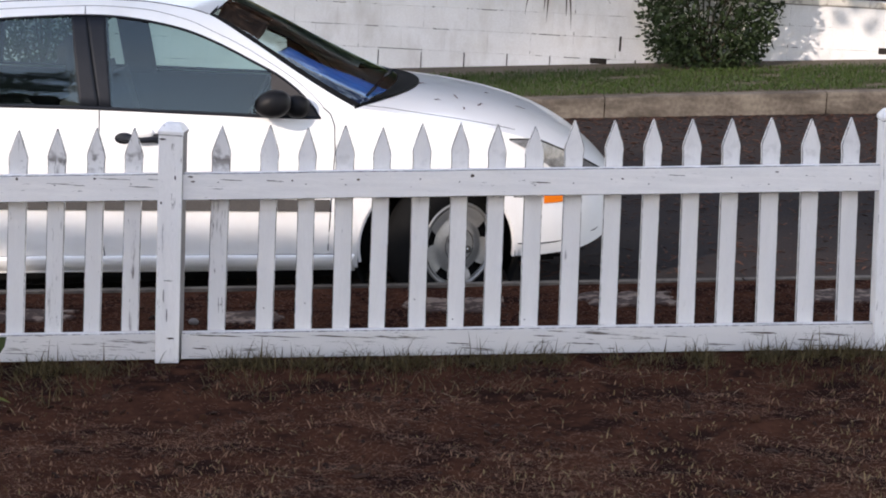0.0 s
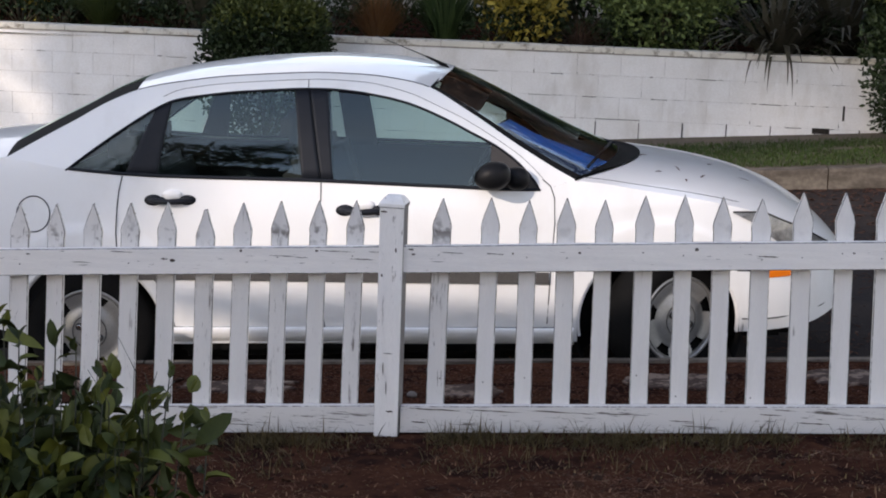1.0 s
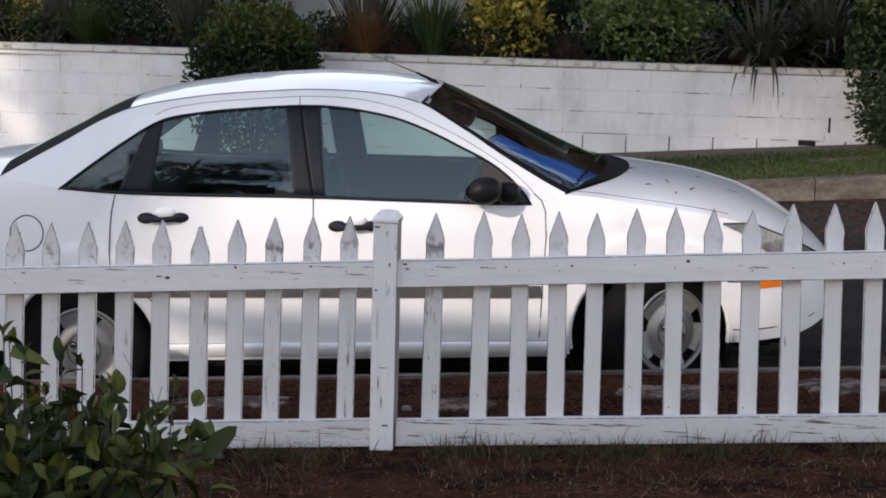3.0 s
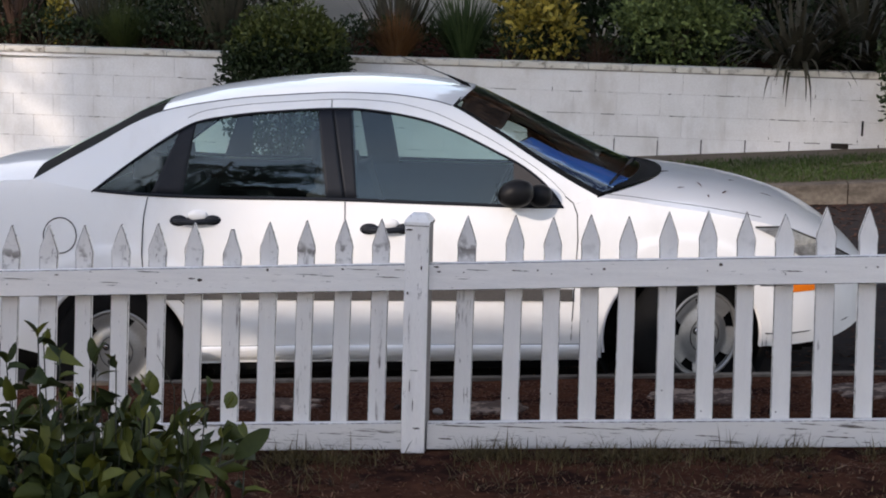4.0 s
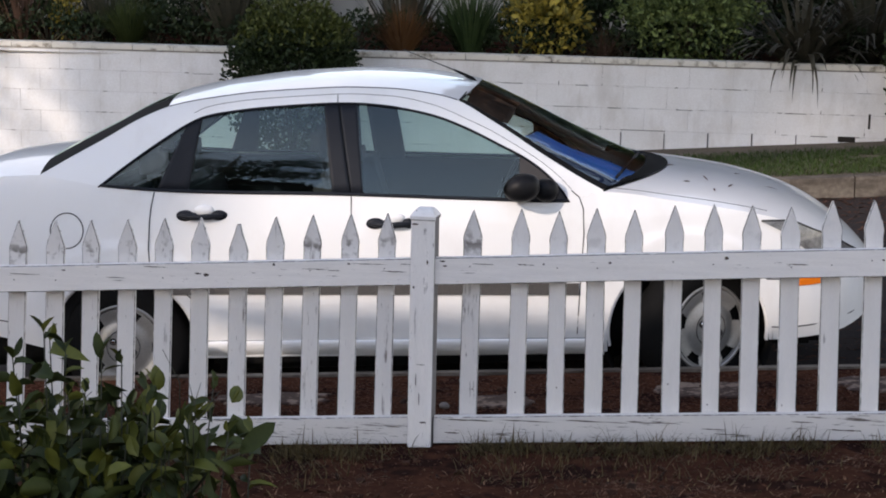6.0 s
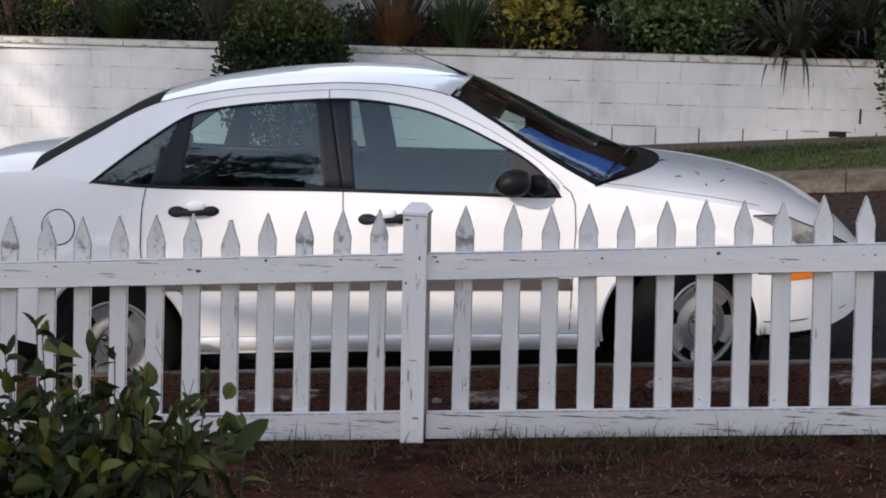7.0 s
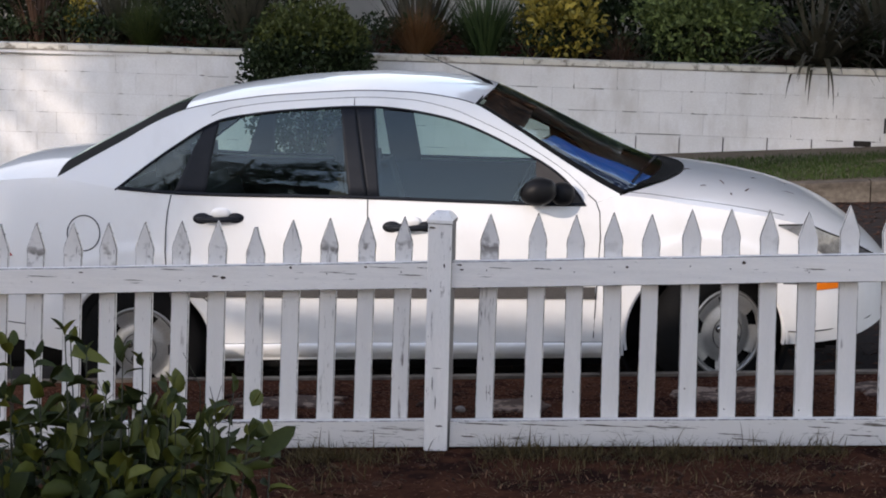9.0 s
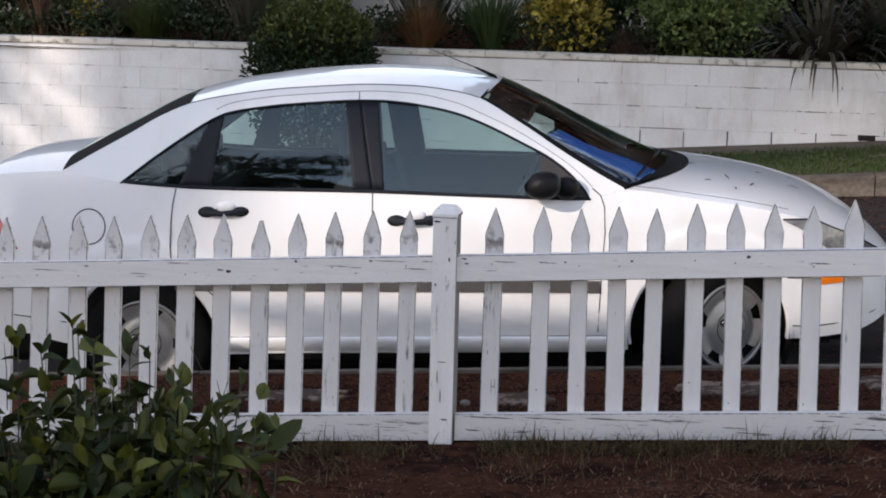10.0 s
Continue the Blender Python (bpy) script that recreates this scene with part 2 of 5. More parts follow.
def ball(bm, cx, cy, cz, rx, ry, rz, m=None, n=16):
    made = bmesh.ops.create_uvsphere(bm, u_segments=n, v_segments=n // 2, radius=1)["verts"]
    bmesh.ops.transform(bm, verts=made, matrix=Matrix.Translation((cx, cy, cz)) @ (m or Matrix.Identity(4)) @ Matrix.Diagonal((rx, ry, rz, 1)))
    return bm

# ---------------- lie of the land ----------------
def fall(x):
    """The street climbs evenly where it is seen and levels off far away."""
    return 14 * math.tanh(x / 14)


def road_z(x, y=10.0):
    return 0.066 * fall(x) - 0.004 * max(0.0, min(y, 16.0) - 7.3)


def yard_z(x, y):
    return 0.0605 * fall(x) + 0.175 + 0.014 * noise.noise((x * 1.3, y * 1.3, 0)) + (0.020 * noise.noise((x * 4, y * 6, 4)) + 0.012 * noise.noise((x * 11, y * 11, 6)) if y < 5.95 else 0.004 * noise.noise((x * 5, y * 5, 4))) - 0.05 * max(0, 5.0 - y) * 0.2


def verge_z(x, y):
    return 0.0735 * fall(x) + 0.118 - 0.010 * (y - 13.6)


def steps(lo, hi, n0, *far):
    return sorted({*np.linspace(lo, hi, n0).round(4).tolist(), *far})


M_SOIL = mat("bare_soil", (0.078, 0.0335, 0.0200), 0.95, vary=0.5, scale=7, fine=38, bump=1.0, second=(0.0320, 0.0148, 0.0106), spec=0.0, stain=((0.0240, 0.0124, 0.0100), 4.2, 0.50, 0.60, (1, 1.6, 1)))
M_ASPHALT = mat("asphalt", (0.015, 0.0125, 0.0130), 0.9, vary=0.5, scale=3, fine=120, bump=0.5, spec=0.2, second=(0.034, 0.023, 0.019), stretch=(0.5, 1, 1))
M_CONC = mat("weathered_concrete", (0.175, 0.148, 0.118), 0.9, vary=0.5, scale=3.5, fine=30, bump=0.5, second=(0.060, 0.046, 0.036), world=True, stain=((0.040, 0.030, 0.022), 1.6, 0.46, 0.64, (1, 1, 3.0)))
M_TURF = mat("turf_soil", (0.065, 0.050, 0.032), 0.95, vary=0.5, scale=6, fine=90, bump=0.6, second=(0.12, 0.088, 0.062))
M_BLOCK = mat("white_painted_block", (0.855, 0.855, 0.86), 0.75, vary=0.30, scale=3, fine=70, bump=0.5, second=(0.63, 0.615, 0.59), rand=0.12, world=True, stain=((0.58, 0.555, 0.52), 3.5, 0.50, 0.78, (1, 1, 0.4)))
M_JOINT = mat("painted_joint", (0.76, 0.755, 0.75), 0.9, vary=0.4, scale=4, fine=40, bump=0.3, second=(0.50, 0.48, 0.46), world=True, stain=((0.05, 0.043, 0.037), 5.5, 0.53, 0.62, (1, 1, 1)))
M_CAP = mat("cream_painted_cap", (0.72, 0.69, 0.63), 0.75, vary=0.3, scale=6, fine=100, bump=0.3, second=(0.60, 0.56, 0.48), rand=0.15, world=True, stain=((0.20, 0.17, 0.13), 9, 0.52, 0.68, (1, 1, 1)))
M_DARK = mat("dark_void", (0.02, 0.015, 0.012), 0.9, bump=0)
M_HOUSE = mat("pale_stucco", (0.66, 0.65, 0.63), 0.85, vary=0.15, scale=2, fine=80, bump=0.3)


def land(name, xs, ys, height, material, label, category, kind="structure"):
    rows = [[(x, y, height(x, y)) for x in xs] for y in ys]
    ob = part(name, sheet(rows), material, smooth=True)
    for p in ob.data.polygons:
        if p.normal.z < 0:
            ob.data.flip_normals()
            break
    return tagged(ob, label, category, kind=kind)


XS = steps(-8, 8, 220, -400, -150, -60, -30, -20, -14, -10, 10, 14, 20, 30, 60, 150, 400)
def ground_z(x, y):
    if y <= 7.2:
        return yard_z(x, y)
    if y < 13.5:
        return road_z(x, y) - 0.15
    return verge_z(x, min(y, 16.3)) - 0.06
land("ground", XS, steps(3.5, 7.17, 70, -300, -100, -40, -20, -10, -4, 0, 2, 7.2, 7.215, 13.49, 13.5, 13.62, 14.2, 15, 16.3, 17, 20, 40, 100, 300), ground_z,
     M_SOIL, "bare brown soil with dry thatch and mulch", "ground")
land("road", XS, steps(7.27, 13.47, 14), road_z, M_ASPHALT, "dark asphalt street littered with brown leaves", "road")
land("verge", XS, steps(13.6, 16.1, 8), lambda x, y: verge_z(x, y) + 0.006, M_TURF, "strip of green lawn between kerb and wall", "lawn")


def kerb(name, y0, y1, top0, low, label):
    """A run of kerb stones: rounded top edge, thin joints."""
    run = tagged(new(name), label, "kerb", kind="structure")
    x = -9.0 + (0.25 if low > 10 else 0)
    while x < 9:
        xe = x + 1.8
        face = y0 if low > 10 else y1
        sgn = 1 if low > 10 else -1
        prof = [(face - sgn * 0.012, -0.2), (face, 0.0), (face + sgn * 0.012, top0 - 0.03), (face + sgn * 0.02, top0 - 0.01), (face + sgn * 0.04, top0), (y1 if low > 10 else y0, top0), (y1 if low > 10 else y0, -0.2)]
        rows = [[(xx, yy, zz + (verge_z(xx, 13.6) - 0.155 if low > 10 else 0.0605 * fall(xx))) for yy, zz in prof] for xx in np.linspace(x + 0.004, xe - 0.004, 5)]
        b = sheet(rows)
        ends = [e for e in b.edges if e.is_boundary]
        bmesh.ops.holes_fill(b, edges=ends)
        part("kerb_stone", b, M_CONC, run, smooth=False)
        x = xe
    return run


kerb("kerb_near", 7.178, 7.26, 0.185, 7.3, "pale concrete kerb beside the soil strip")
kerb("kerb_far", 13.46, 13.61, 0.16, 13.46, "weathered concrete kerb below the lawn strip")

# ---------------- white block wall across the street ----------------
wall_run = tagged(new("wall_north"), "white painted concrete block retaining wall with thin cap", "wall", kind="structure")
WALL_M = Matrix.Translation((0, 16.058, 0)) @ Matrix.Rotation(math.atan(-0.0325), 4, "Z")
WALL_TOP = 0.985
bm = bmesh.new()
box(bm, -14, 12, 0.0012, 0.19, -1.2, WALL_TOP - 0.052)
back = part("mortar", bm, M_JOINT, wall_run, smooth=False)
back.matrix_world = WALL_M


def block_mesh(w, h, d, r=0.004):
    bm = bmesh.new()
    a, b = w / 2, h / 2
    outer = [(-a, -b), (a, -b), (a, b), (-a, b)]
    v0 = [bm.verts.new((x, 0.012, z)) for x, z in outer]
    v1 = [bm.verts.new((x, 0.002, z)) for x, z in outer]
    v2 = [bm.verts.new((x - math.copysign(r, x), -0.002, z - math.copysign(r, z))) for x, z in outer]
    for p, q in ((v0, v1), (v1, v2)):
        for i in range(4):
            bm.faces.new((p[i], p[(i + 1) % 4], q[(i + 1) % 4], q[i]))
    bm.faces.new(v2)
    bmesh.ops.recalc_face_normals(bm, faces=bm.faces)
    me = bpy.data.meshes.new("block")
    bm.to_mesh(me)
    bm.free()
    return me


def cap_mesh(w, h):
    bm = bmesh.new()
    box(bm, -w / 2, w / 2, -0.014, 0.22, 0, h, 0.005)
    me = bpy.data.meshes.new("cap_stone")
    bm.to_mesh(me)
    bm.free()
    return me


PITCH, COURSE = 0.4064, 0.2045
blk = block_mesh(PITCH - 0.0007, COURSE - 0.0024, 0.01, 0.0016)
blk.materials.append(M_BLOCK)
capm = cap_mesh(PITCH - 0.004, 0.052)
capm.materials.append(M_CAP)
rnd = random.Random(4)
for k in range(-22, 24):
    o = new("cap_stone", capm)
    o.parent = wall_run
    o.matrix_world = WALL_M @ pose(-5.7168 + (k + 8.5) * PITCH, rnd.uniform(-0.002, 0.002), WALL_TOP - 0.051 + rnd.uniform(-0.002, 0.002), 0, rnd.uniform(-0.3, 0.3), 0)
for c in range(6):
    z = WALL_TOP - 0.053 - (c + 0.5) * COURSE
    for k in range(-18, 17):
        x = 0.2512 + (k + (0.5 if c % 2 else 0.0)) * PITCH
        if z + COURSE / 2 < verge_z(x, 16) - 0.02:
            continue
        o = new("block", blk)
        o.parent = wall_run
        o.matrix_world = WALL_M @ pose(x, rnd.uniform(-0.0015, 0.0015), z + rnd.uniform(-0.001, 0.001), rnd.uniform(-0.3, 0.3), rnd.uniform(-0.15, 0.15), rnd.uniform(-0.2, 0.2))
# bedding strip under the cap; its dark blotches stand for the shadow gap
bm = bmesh.new()
box(bm, -14, 12, -0.0075, 0.01, WALL_TOP - 0.0625, WALL_TOP - 0.0505)
part("cap_bedding", bm, mat("bedding_with_shadow", (0.42, 0.39, 0.35), 0.9, vary=0.5, scale=2.5, fine=12, bump=0.3, second=(0.025, 0.020, 0.017), world=True), wall_run, smooth=False).matrix_world = WALL_M
# chips where the paint has come off along the joints
bm = bmesh.new()
chip_rnd = random.Random(31)
for i in range(150):
    c = chip_rnd.randrange(5)
    z = WALL_TOP - 0.053 - (c + 1) * COURSE
    x = chip_rnd.uniform(-7, 7)
    if z < verge_z(x, 16):
        continue
    n, w, h = 9, chip_rnd.uniform(0.008, 0.045), chip_rnd.uniform(0.0022, 0.006)
    if chip_rnd.random() < 0.25:
        x = 0.2512 + (round((x - 0.2512) / PITCH) + 0.5) * PITCH
        w, h, z = chip_rnd.uniform(0.003, 0.005), chip_rnd.uniform(0.01, 0.03), z + chip_rnd.uniform(0, 0.03)
    ring = [(math.cos(a * math.tau / n) * chip_rnd.uniform(0.5, 1), math.sin(a * math.tau / n) * chip_rnd.uniform(0.5, 1)) for a in range(n)]
    lo = [bm.verts.new((x + u * w, 0.004, z + v * h)) for u, v in ring]
    hi = [bm.verts.new((x + u * w, -0.0055, z + v * h)) for u, v in ring]
    bm.faces.new(hi)
    for j in range(n):
        bm.faces.new((lo[j], lo[(j + 1) % n], hi[(j + 1) % n], hi[j]))
chips = part("paint_chips", bm, mat("bare_mortar", (0.20, 0.185, 0.165), 0.95, vary=0.5, scale=6, fine=60, bump=0.2, second=(0.06, 0.052, 0.045), world=True), wall_run, "dark chips of bare mortar", smooth=False)
chips.matrix_world = WALL_M
tagged(chips, "dark chips of bare mortar along the joints", kind="stuff")
# weep holes and an open joint low in the wall
for x0, x1, z0, z1 in ((2.248, 2.408, 0.272, 0.326), (4.98, 5.12, 0.50, 0.56), (2.515, 2.535, 0.40, 0.54)):
    bm = bmesh.new()
    box(bm, x0, x1, -0.0055, 0.005, z0, z1, 0.002)
    part("weep_hole", bm, M_DARK, wall_run, "dark weep hole", smooth=False).matrix_world = WALL_M

# open cracks where the low joints have lost their paint
for k in range(7):
    x, w = 0.2412 + k * PITCH, rnd.uniform(.007, .013)
    z0 = verge_z(x, 16)
    bm = bmesh.new()
    box(bm, x - w / 2, x + w / 2, -0.0052, 0.004, z0 - .02, min(.322, z0 + rnd.uniform(.13, .19)), 0.0015)
    part("crack", bm, M_DARK, wall_run, smooth=False).matrix_world = WALL_M
for x0, x1, z in ((.235, .655, .318), (-.08, .055, .316), (.108, .235, .521), (.238, .353, .715), (-.4, -.2, .52), (.75, .9, .52), (-.9, -.7, .725), (1.2, 1.34, .725), (1.75, 1.95, .52), (-4.4, -4.15, .725), (-3.9, -3.7, .72), (-.2, -.08, .725), (2.0, 2.15, .316)):
    w = rnd.uniform(.003, .006)
    bm = bmesh.new()
    box(bm, x0, x1, -0.0052, 0.004, z - w / 2, z + w / 2, 0.0012)
    part("crack", bm, M_JOINT if rnd.random() < .3 else M_DARK, wall_run, smooth=False).matrix_world = WALL_M

# the raised bed behind the wall and the pale house behind it
land("planting_bed", steps(-13, 12, 40), steps(16.2, 19.6, 10), lambda x, y: 0.90 + 0.03 * noise.noise((x * 2, y * 2, 3)) + 0.06 * max(0, y - 16.6), M_SOIL, "dark soil of the raised planting bed", "soil")
house = thing("house", "pale stucco house wall behind the planting bed", "house")
bm = bmesh.new()
box(bm, -14, 13, 19.4, 19.7, 0.2, 2.45)
part("wall", bm, M_HOUSE, house, smooth=False)
bm = bmesh.new()
grid(bm, [[(x, 18.8, 2.4), (x, 25.5, 3.3), (x, 32, 2.4)] for x in (-15, 14)])
bmesh.ops.solidify(bm, geom=bm.faces[:], thickness=0.15)
part("roof", bm, mat("brown_tile_roof", (0.15, 0.085, 0.055), 0.9, vary=0.4, scale=5, fine=40, bump=0.4), house, "brown tile roof", smooth=False)

# ---------------- picket fence ----------------
def wood_paint(name, stretch, colour, marks, smudge=0.0, bare=(0.12, 0.10, 0.088)):
    """White paint over softwood: faint streaks, bare grey wood where it has cracked and flaked."""
    m = mat(name, colour, 0.6, vary=0.22, scale=4, fine=50, bump=0.12, second=(0.60, 0.585, 0.57), stretch=stretch, rand=0.12, world=True)
    t = m.node_tree
    b, mix = t.nodes["Principled BSDF"], t.nodes["Mix"]
    co, info, mp, off = (t.nodes.new("ShaderNode" + k) for k in ("TexCoord", "ObjectInfo", "Mapping", "VectorMath"))
    mp.inputs["Scale"].default_value = stretch
    off.operation = "ADD"
    t.links.new(co.outputs["Object"], off.inputs[0])
    t.links.new(info.outputs["Location"], off.inputs[1])
    t.links.new(off.outputs[0], mp.inputs[0])

    def calc(kind, a, b2):
        n = t.nodes.new("ShaderNodeMath")
        n.operation = kind
        for i, v in enumerate((a, b2)):
            if isinstance(v, float):
                n.inputs[i].default_value = v
            else:
                t.links.new(v, n.inputs[i])
        return n.outputs[0]

    def span(v, lo, hi):
        n = t.nodes.new("ShaderNodeMapRange")
        n.inputs["From Min"].default_value, n.inputs["From Max"].default_value = lo, hi
        t.links.new(v, n.inputs["Value"])
        return n.outputs[0]

    fac = None
    for s, lo, hi in marks:
        n = t.nodes.new("ShaderNodeTexNoise")
        n.inputs["Scale"].default_value, n.inputs["Detail"].default_value, n.inputs["Roughness"].default_value = s, 7, 0.68
        t.links.new(mp.outputs[0], n.inputs["Vector"])
        # some boards have weathered more than others
        f = span(calc("ADD", n.outputs[0], calc("MULTIPLY", info.outputs["Random"], 0.035)), lo, hi)
        fac = f if fac is None else calc("MAXIMUM", fac, f)
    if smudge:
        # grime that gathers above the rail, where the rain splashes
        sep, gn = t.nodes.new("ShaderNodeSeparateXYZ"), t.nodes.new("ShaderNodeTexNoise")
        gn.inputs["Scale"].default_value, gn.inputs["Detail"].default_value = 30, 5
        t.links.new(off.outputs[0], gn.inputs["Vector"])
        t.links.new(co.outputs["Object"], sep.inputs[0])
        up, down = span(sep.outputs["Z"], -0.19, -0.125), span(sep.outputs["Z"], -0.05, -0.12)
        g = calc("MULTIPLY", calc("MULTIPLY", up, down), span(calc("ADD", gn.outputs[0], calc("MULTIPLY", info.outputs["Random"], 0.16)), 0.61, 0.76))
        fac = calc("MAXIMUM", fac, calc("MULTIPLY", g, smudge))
    worn = t.nodes.new("ShaderNodeMix")
    worn.data_type = "RGBA"
    worn.inputs["B"].default_value = (*bare, 1)
    t.links.new(fac, worn.inputs["Factor"])
    t.links.new(mix.outputs["Result"], worn.inputs["A"])
    t.links.new(worn.outputs["Result"], b.inputs["Base Color"])
    return m


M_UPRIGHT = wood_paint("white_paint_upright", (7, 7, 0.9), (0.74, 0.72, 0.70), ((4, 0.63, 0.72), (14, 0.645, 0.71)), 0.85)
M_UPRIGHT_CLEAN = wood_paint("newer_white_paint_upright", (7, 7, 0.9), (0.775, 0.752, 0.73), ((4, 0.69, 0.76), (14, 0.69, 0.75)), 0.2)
M_RAIL_CLEAN = wood_paint("newer_white_paint_rail", (1.1, 14, 14), (0.88, 0.85, 0.82), ((5, 0.70, 0.73), (13, 0.70, 0.73)), 0.0, (0.085, 0.07, 0.062))
M_POST = wood_paint("white_paint_post", (7, 7, 0.9), (0.88, 0.855, 0.83), ((4, 0.65, 0.73), (13, 0.65, 0.71)))
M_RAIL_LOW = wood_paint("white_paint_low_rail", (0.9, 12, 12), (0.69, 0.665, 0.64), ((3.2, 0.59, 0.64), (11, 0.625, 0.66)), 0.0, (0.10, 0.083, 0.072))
M_RAIL = wood_paint("white_paint_rail", (1.1, 14, 14), (0.88, 0.85, 0.82), ((5, 0.665, 0.69), (13, 0.668, 0.69)), 0.0, (0.085, 0.07, 0.062))
M_EDGE = wood_paint("worn_edge", (6, 6, 2.2), (0.66, 0.64, 0.62), ((6, 0.42, 0.56), (20, 0.46, 0.58)), 0.0, (0.10, 0.088, 0.08))


M_POST_SIDE = mat("dark_grey_post_side", (0.135, 0.125, 0.12), 0.9, vary=0.5, scale=5, fine=60, bump=0.3, second=(0.26, 0.245, 0.235), stretch=(8, 8, 1), world=True)


def wear(ob):
    """The paint has worn off the arrises."""
    ob.data.materials.append(M_EDGE)
    for p in ob.data.polygons:
        n = p.normal
        if sorted((abs(n.x), abs(n.y), abs(n.z)))[1] > 0.30 and p.area < 0.02 and min(e for e in edge_span(ob.data, p)) < 0.006:
            p.material_index = 1
    return ob


def edge_span(me, p):
    vs = [me.vertices[i].co for i in p.vertices]
    return [(a - b).length for a, b in zip(vs, vs[1:] + vs[:1])]


fence = thing("picket_fence", "white painted wooden picket fence with flaking paint", "fence")
FY = 6.092


def picket(x, tip, low, lean, blunt=0.0):
    w, t = rnd.uniform(0.0325, 0.0355), 0.019
    prof = [(w * 0.98, low - tip), (w * 0.98, -0.135), (w * 1.04, -0.104), (w * 0.93, -0.088), (w * 0.46, -0.040), (w * 0.05 + blunt * 0.4, -0.001 - blunt * 0.1)]
    outline = prof + [(-a, b) for a, b in prof[::-1]]
    bm = bmesh.new()
    f = bm.faces.new([bm.verts.new((a, 0, b)) for a, b in outline])
    out = bmesh.ops.extrude_face_region(bm, geom=[f])["geom"]
    bmesh.ops.translate(bm, verts=[v for v in out if isinstance(v, bmesh.types.BMVert)], vec=(0, t, 0))
    bmesh.ops.bevel(bm, geom=[e for e in bm.edges], offset=0.0026, segments=1, affect="EDGES")
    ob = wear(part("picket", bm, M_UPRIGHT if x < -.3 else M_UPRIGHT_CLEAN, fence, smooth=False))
    ob.matrix_world = pose(x, FY + 0.019 + rnd.uniform(0, 0.002), tip, rnd.uniform(-0.4, 0.4), lean + rnd.uniform(-0.35, 0.35), rnd.uniform(-1.5, 1.5))


LEFT = [(-2.69, .902), (-2.55, .91), (-2.41, .917), (-2.27, .926), (-2.131, .936), (-1.989, .941), (-1.853, .947), (-1.713, .955), (-1.573, .964), (-1.436, .971), (-1.293, .954), (-1.154, .985), (-1.015, .997), (-.874, 1.006), (-.738, 1.014)]
RIGHT = [(-.422, 1.036), (-.247, 1.047), (-.11, 1.044), (.026, 1.058), (.163, 1.057), (.307, 1.079), (.447, 1.088), (.583, 1.089), (.721, 1.088), (.866, 1.116), (1.014, 1.122), (1.157, 1.133), (1.301, 1.142), (1.447, 1.149), (1.593, 1.16), (1.743, 1.163), (1.891, 1.174)]
for x, tip in LEFT:
    picket(x, tip, 0.0595 * x + 0.215, -1.5 * (x + 0.45), 0.012 if x == -1.293 else 0)
for x, tip in RIGHT:
    picket(x, tip, 0.0595 * x + 0.215, -1.65 * (x + 0.35))


def rail(x0, z0, x1, z1, h, paint):
    """A sawn board between two posts; its top edge runs from z0 to z1."""
    n = 12
    rows = []
    for i in range(n + 1):
        s = i / n
        x, z = x0 + (x1 - x0) * s, z0 + (z1 - z0) * s + 0.0015 * noise.noise((x0 + s * 9, z0 * 5, 1))
        e, t = 0.003, 0.036
        yy = FY - 0.018 + 0.0015 * noise.noise((s * 4, z0, 7))
        ring = [(e, 0), (t - e, 0), (t, -e), (t, -h + e), (t - e, -h), (e, -h), (0, -h + e), (0, -e)]
        rows.append([(x, yy + a, z + b) for a, b in ring + ring[:1]])
    b = sheet(rows)
    bmesh.ops.holes_fill(b, edges=[e for e in b.edges if e.is_boundary])
    wear(part("rail", b, paint, fence, smooth=False))


rail(-2.75, .733, -.643, .853, .099, M_RAIL)
rail(-.556, .859, 2.02, 1.010, .100, M_RAIL_CLEAN)
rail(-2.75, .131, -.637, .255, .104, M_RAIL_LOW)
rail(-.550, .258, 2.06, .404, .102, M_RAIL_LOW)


def post(x, low, top, lean=0.0):
    w = 0.0445
    rings = [(w, low - top), (w, -0.042), (w + 0.0035, -0.038), (w + 0.0035, -0.027), (w - 0.010, -0.007), (0.026, 0.0)]
    rows = [[(sx * a, sy * a, z) for sx, sy in ((-1, -1), (1, -1), (1, 1), (-1, 1), (-1, -1))] for a, z in rings]
    b = sheet(rows)
    bmesh.ops.holes_fill(b, edges=[e for e in b.edges if e.is_boundary])
    bmesh.ops.bevel(b, geom=[e for e in b.edges if abs(e.verts[0].co.z - e.verts[1].co.z) > 0.1], offset=0.0045, segments=1, affect="EDGES")
    ob = wear(part("post", b, M_POST, fence, smooth=False))
    ob.data.materials.append(M_POST_SIDE)
    for p in ob.data.polygons:
        # the side away from the street's start is dark grey
        if p.normal.x > 0.9:
            p.material_index = 2
    ob.matrix_world = pose(x, FY + 0.012, top, 0.0, lean, -5.5)


post(-.598, .10, 1.040)
post(2.035, .24, 1.215, -3.8)
post(-2.80, -.03, .915)

# knots, nail heads and splits in the boards
M_KNOT = mat("dark_knot", (0.045, 0.034, 0.028), 0.9, vary=0.5, scale=40, fine=200, bump=0.4, second=(0.11, 0.085, 0.07))
mark_rnd = random.Random(77)
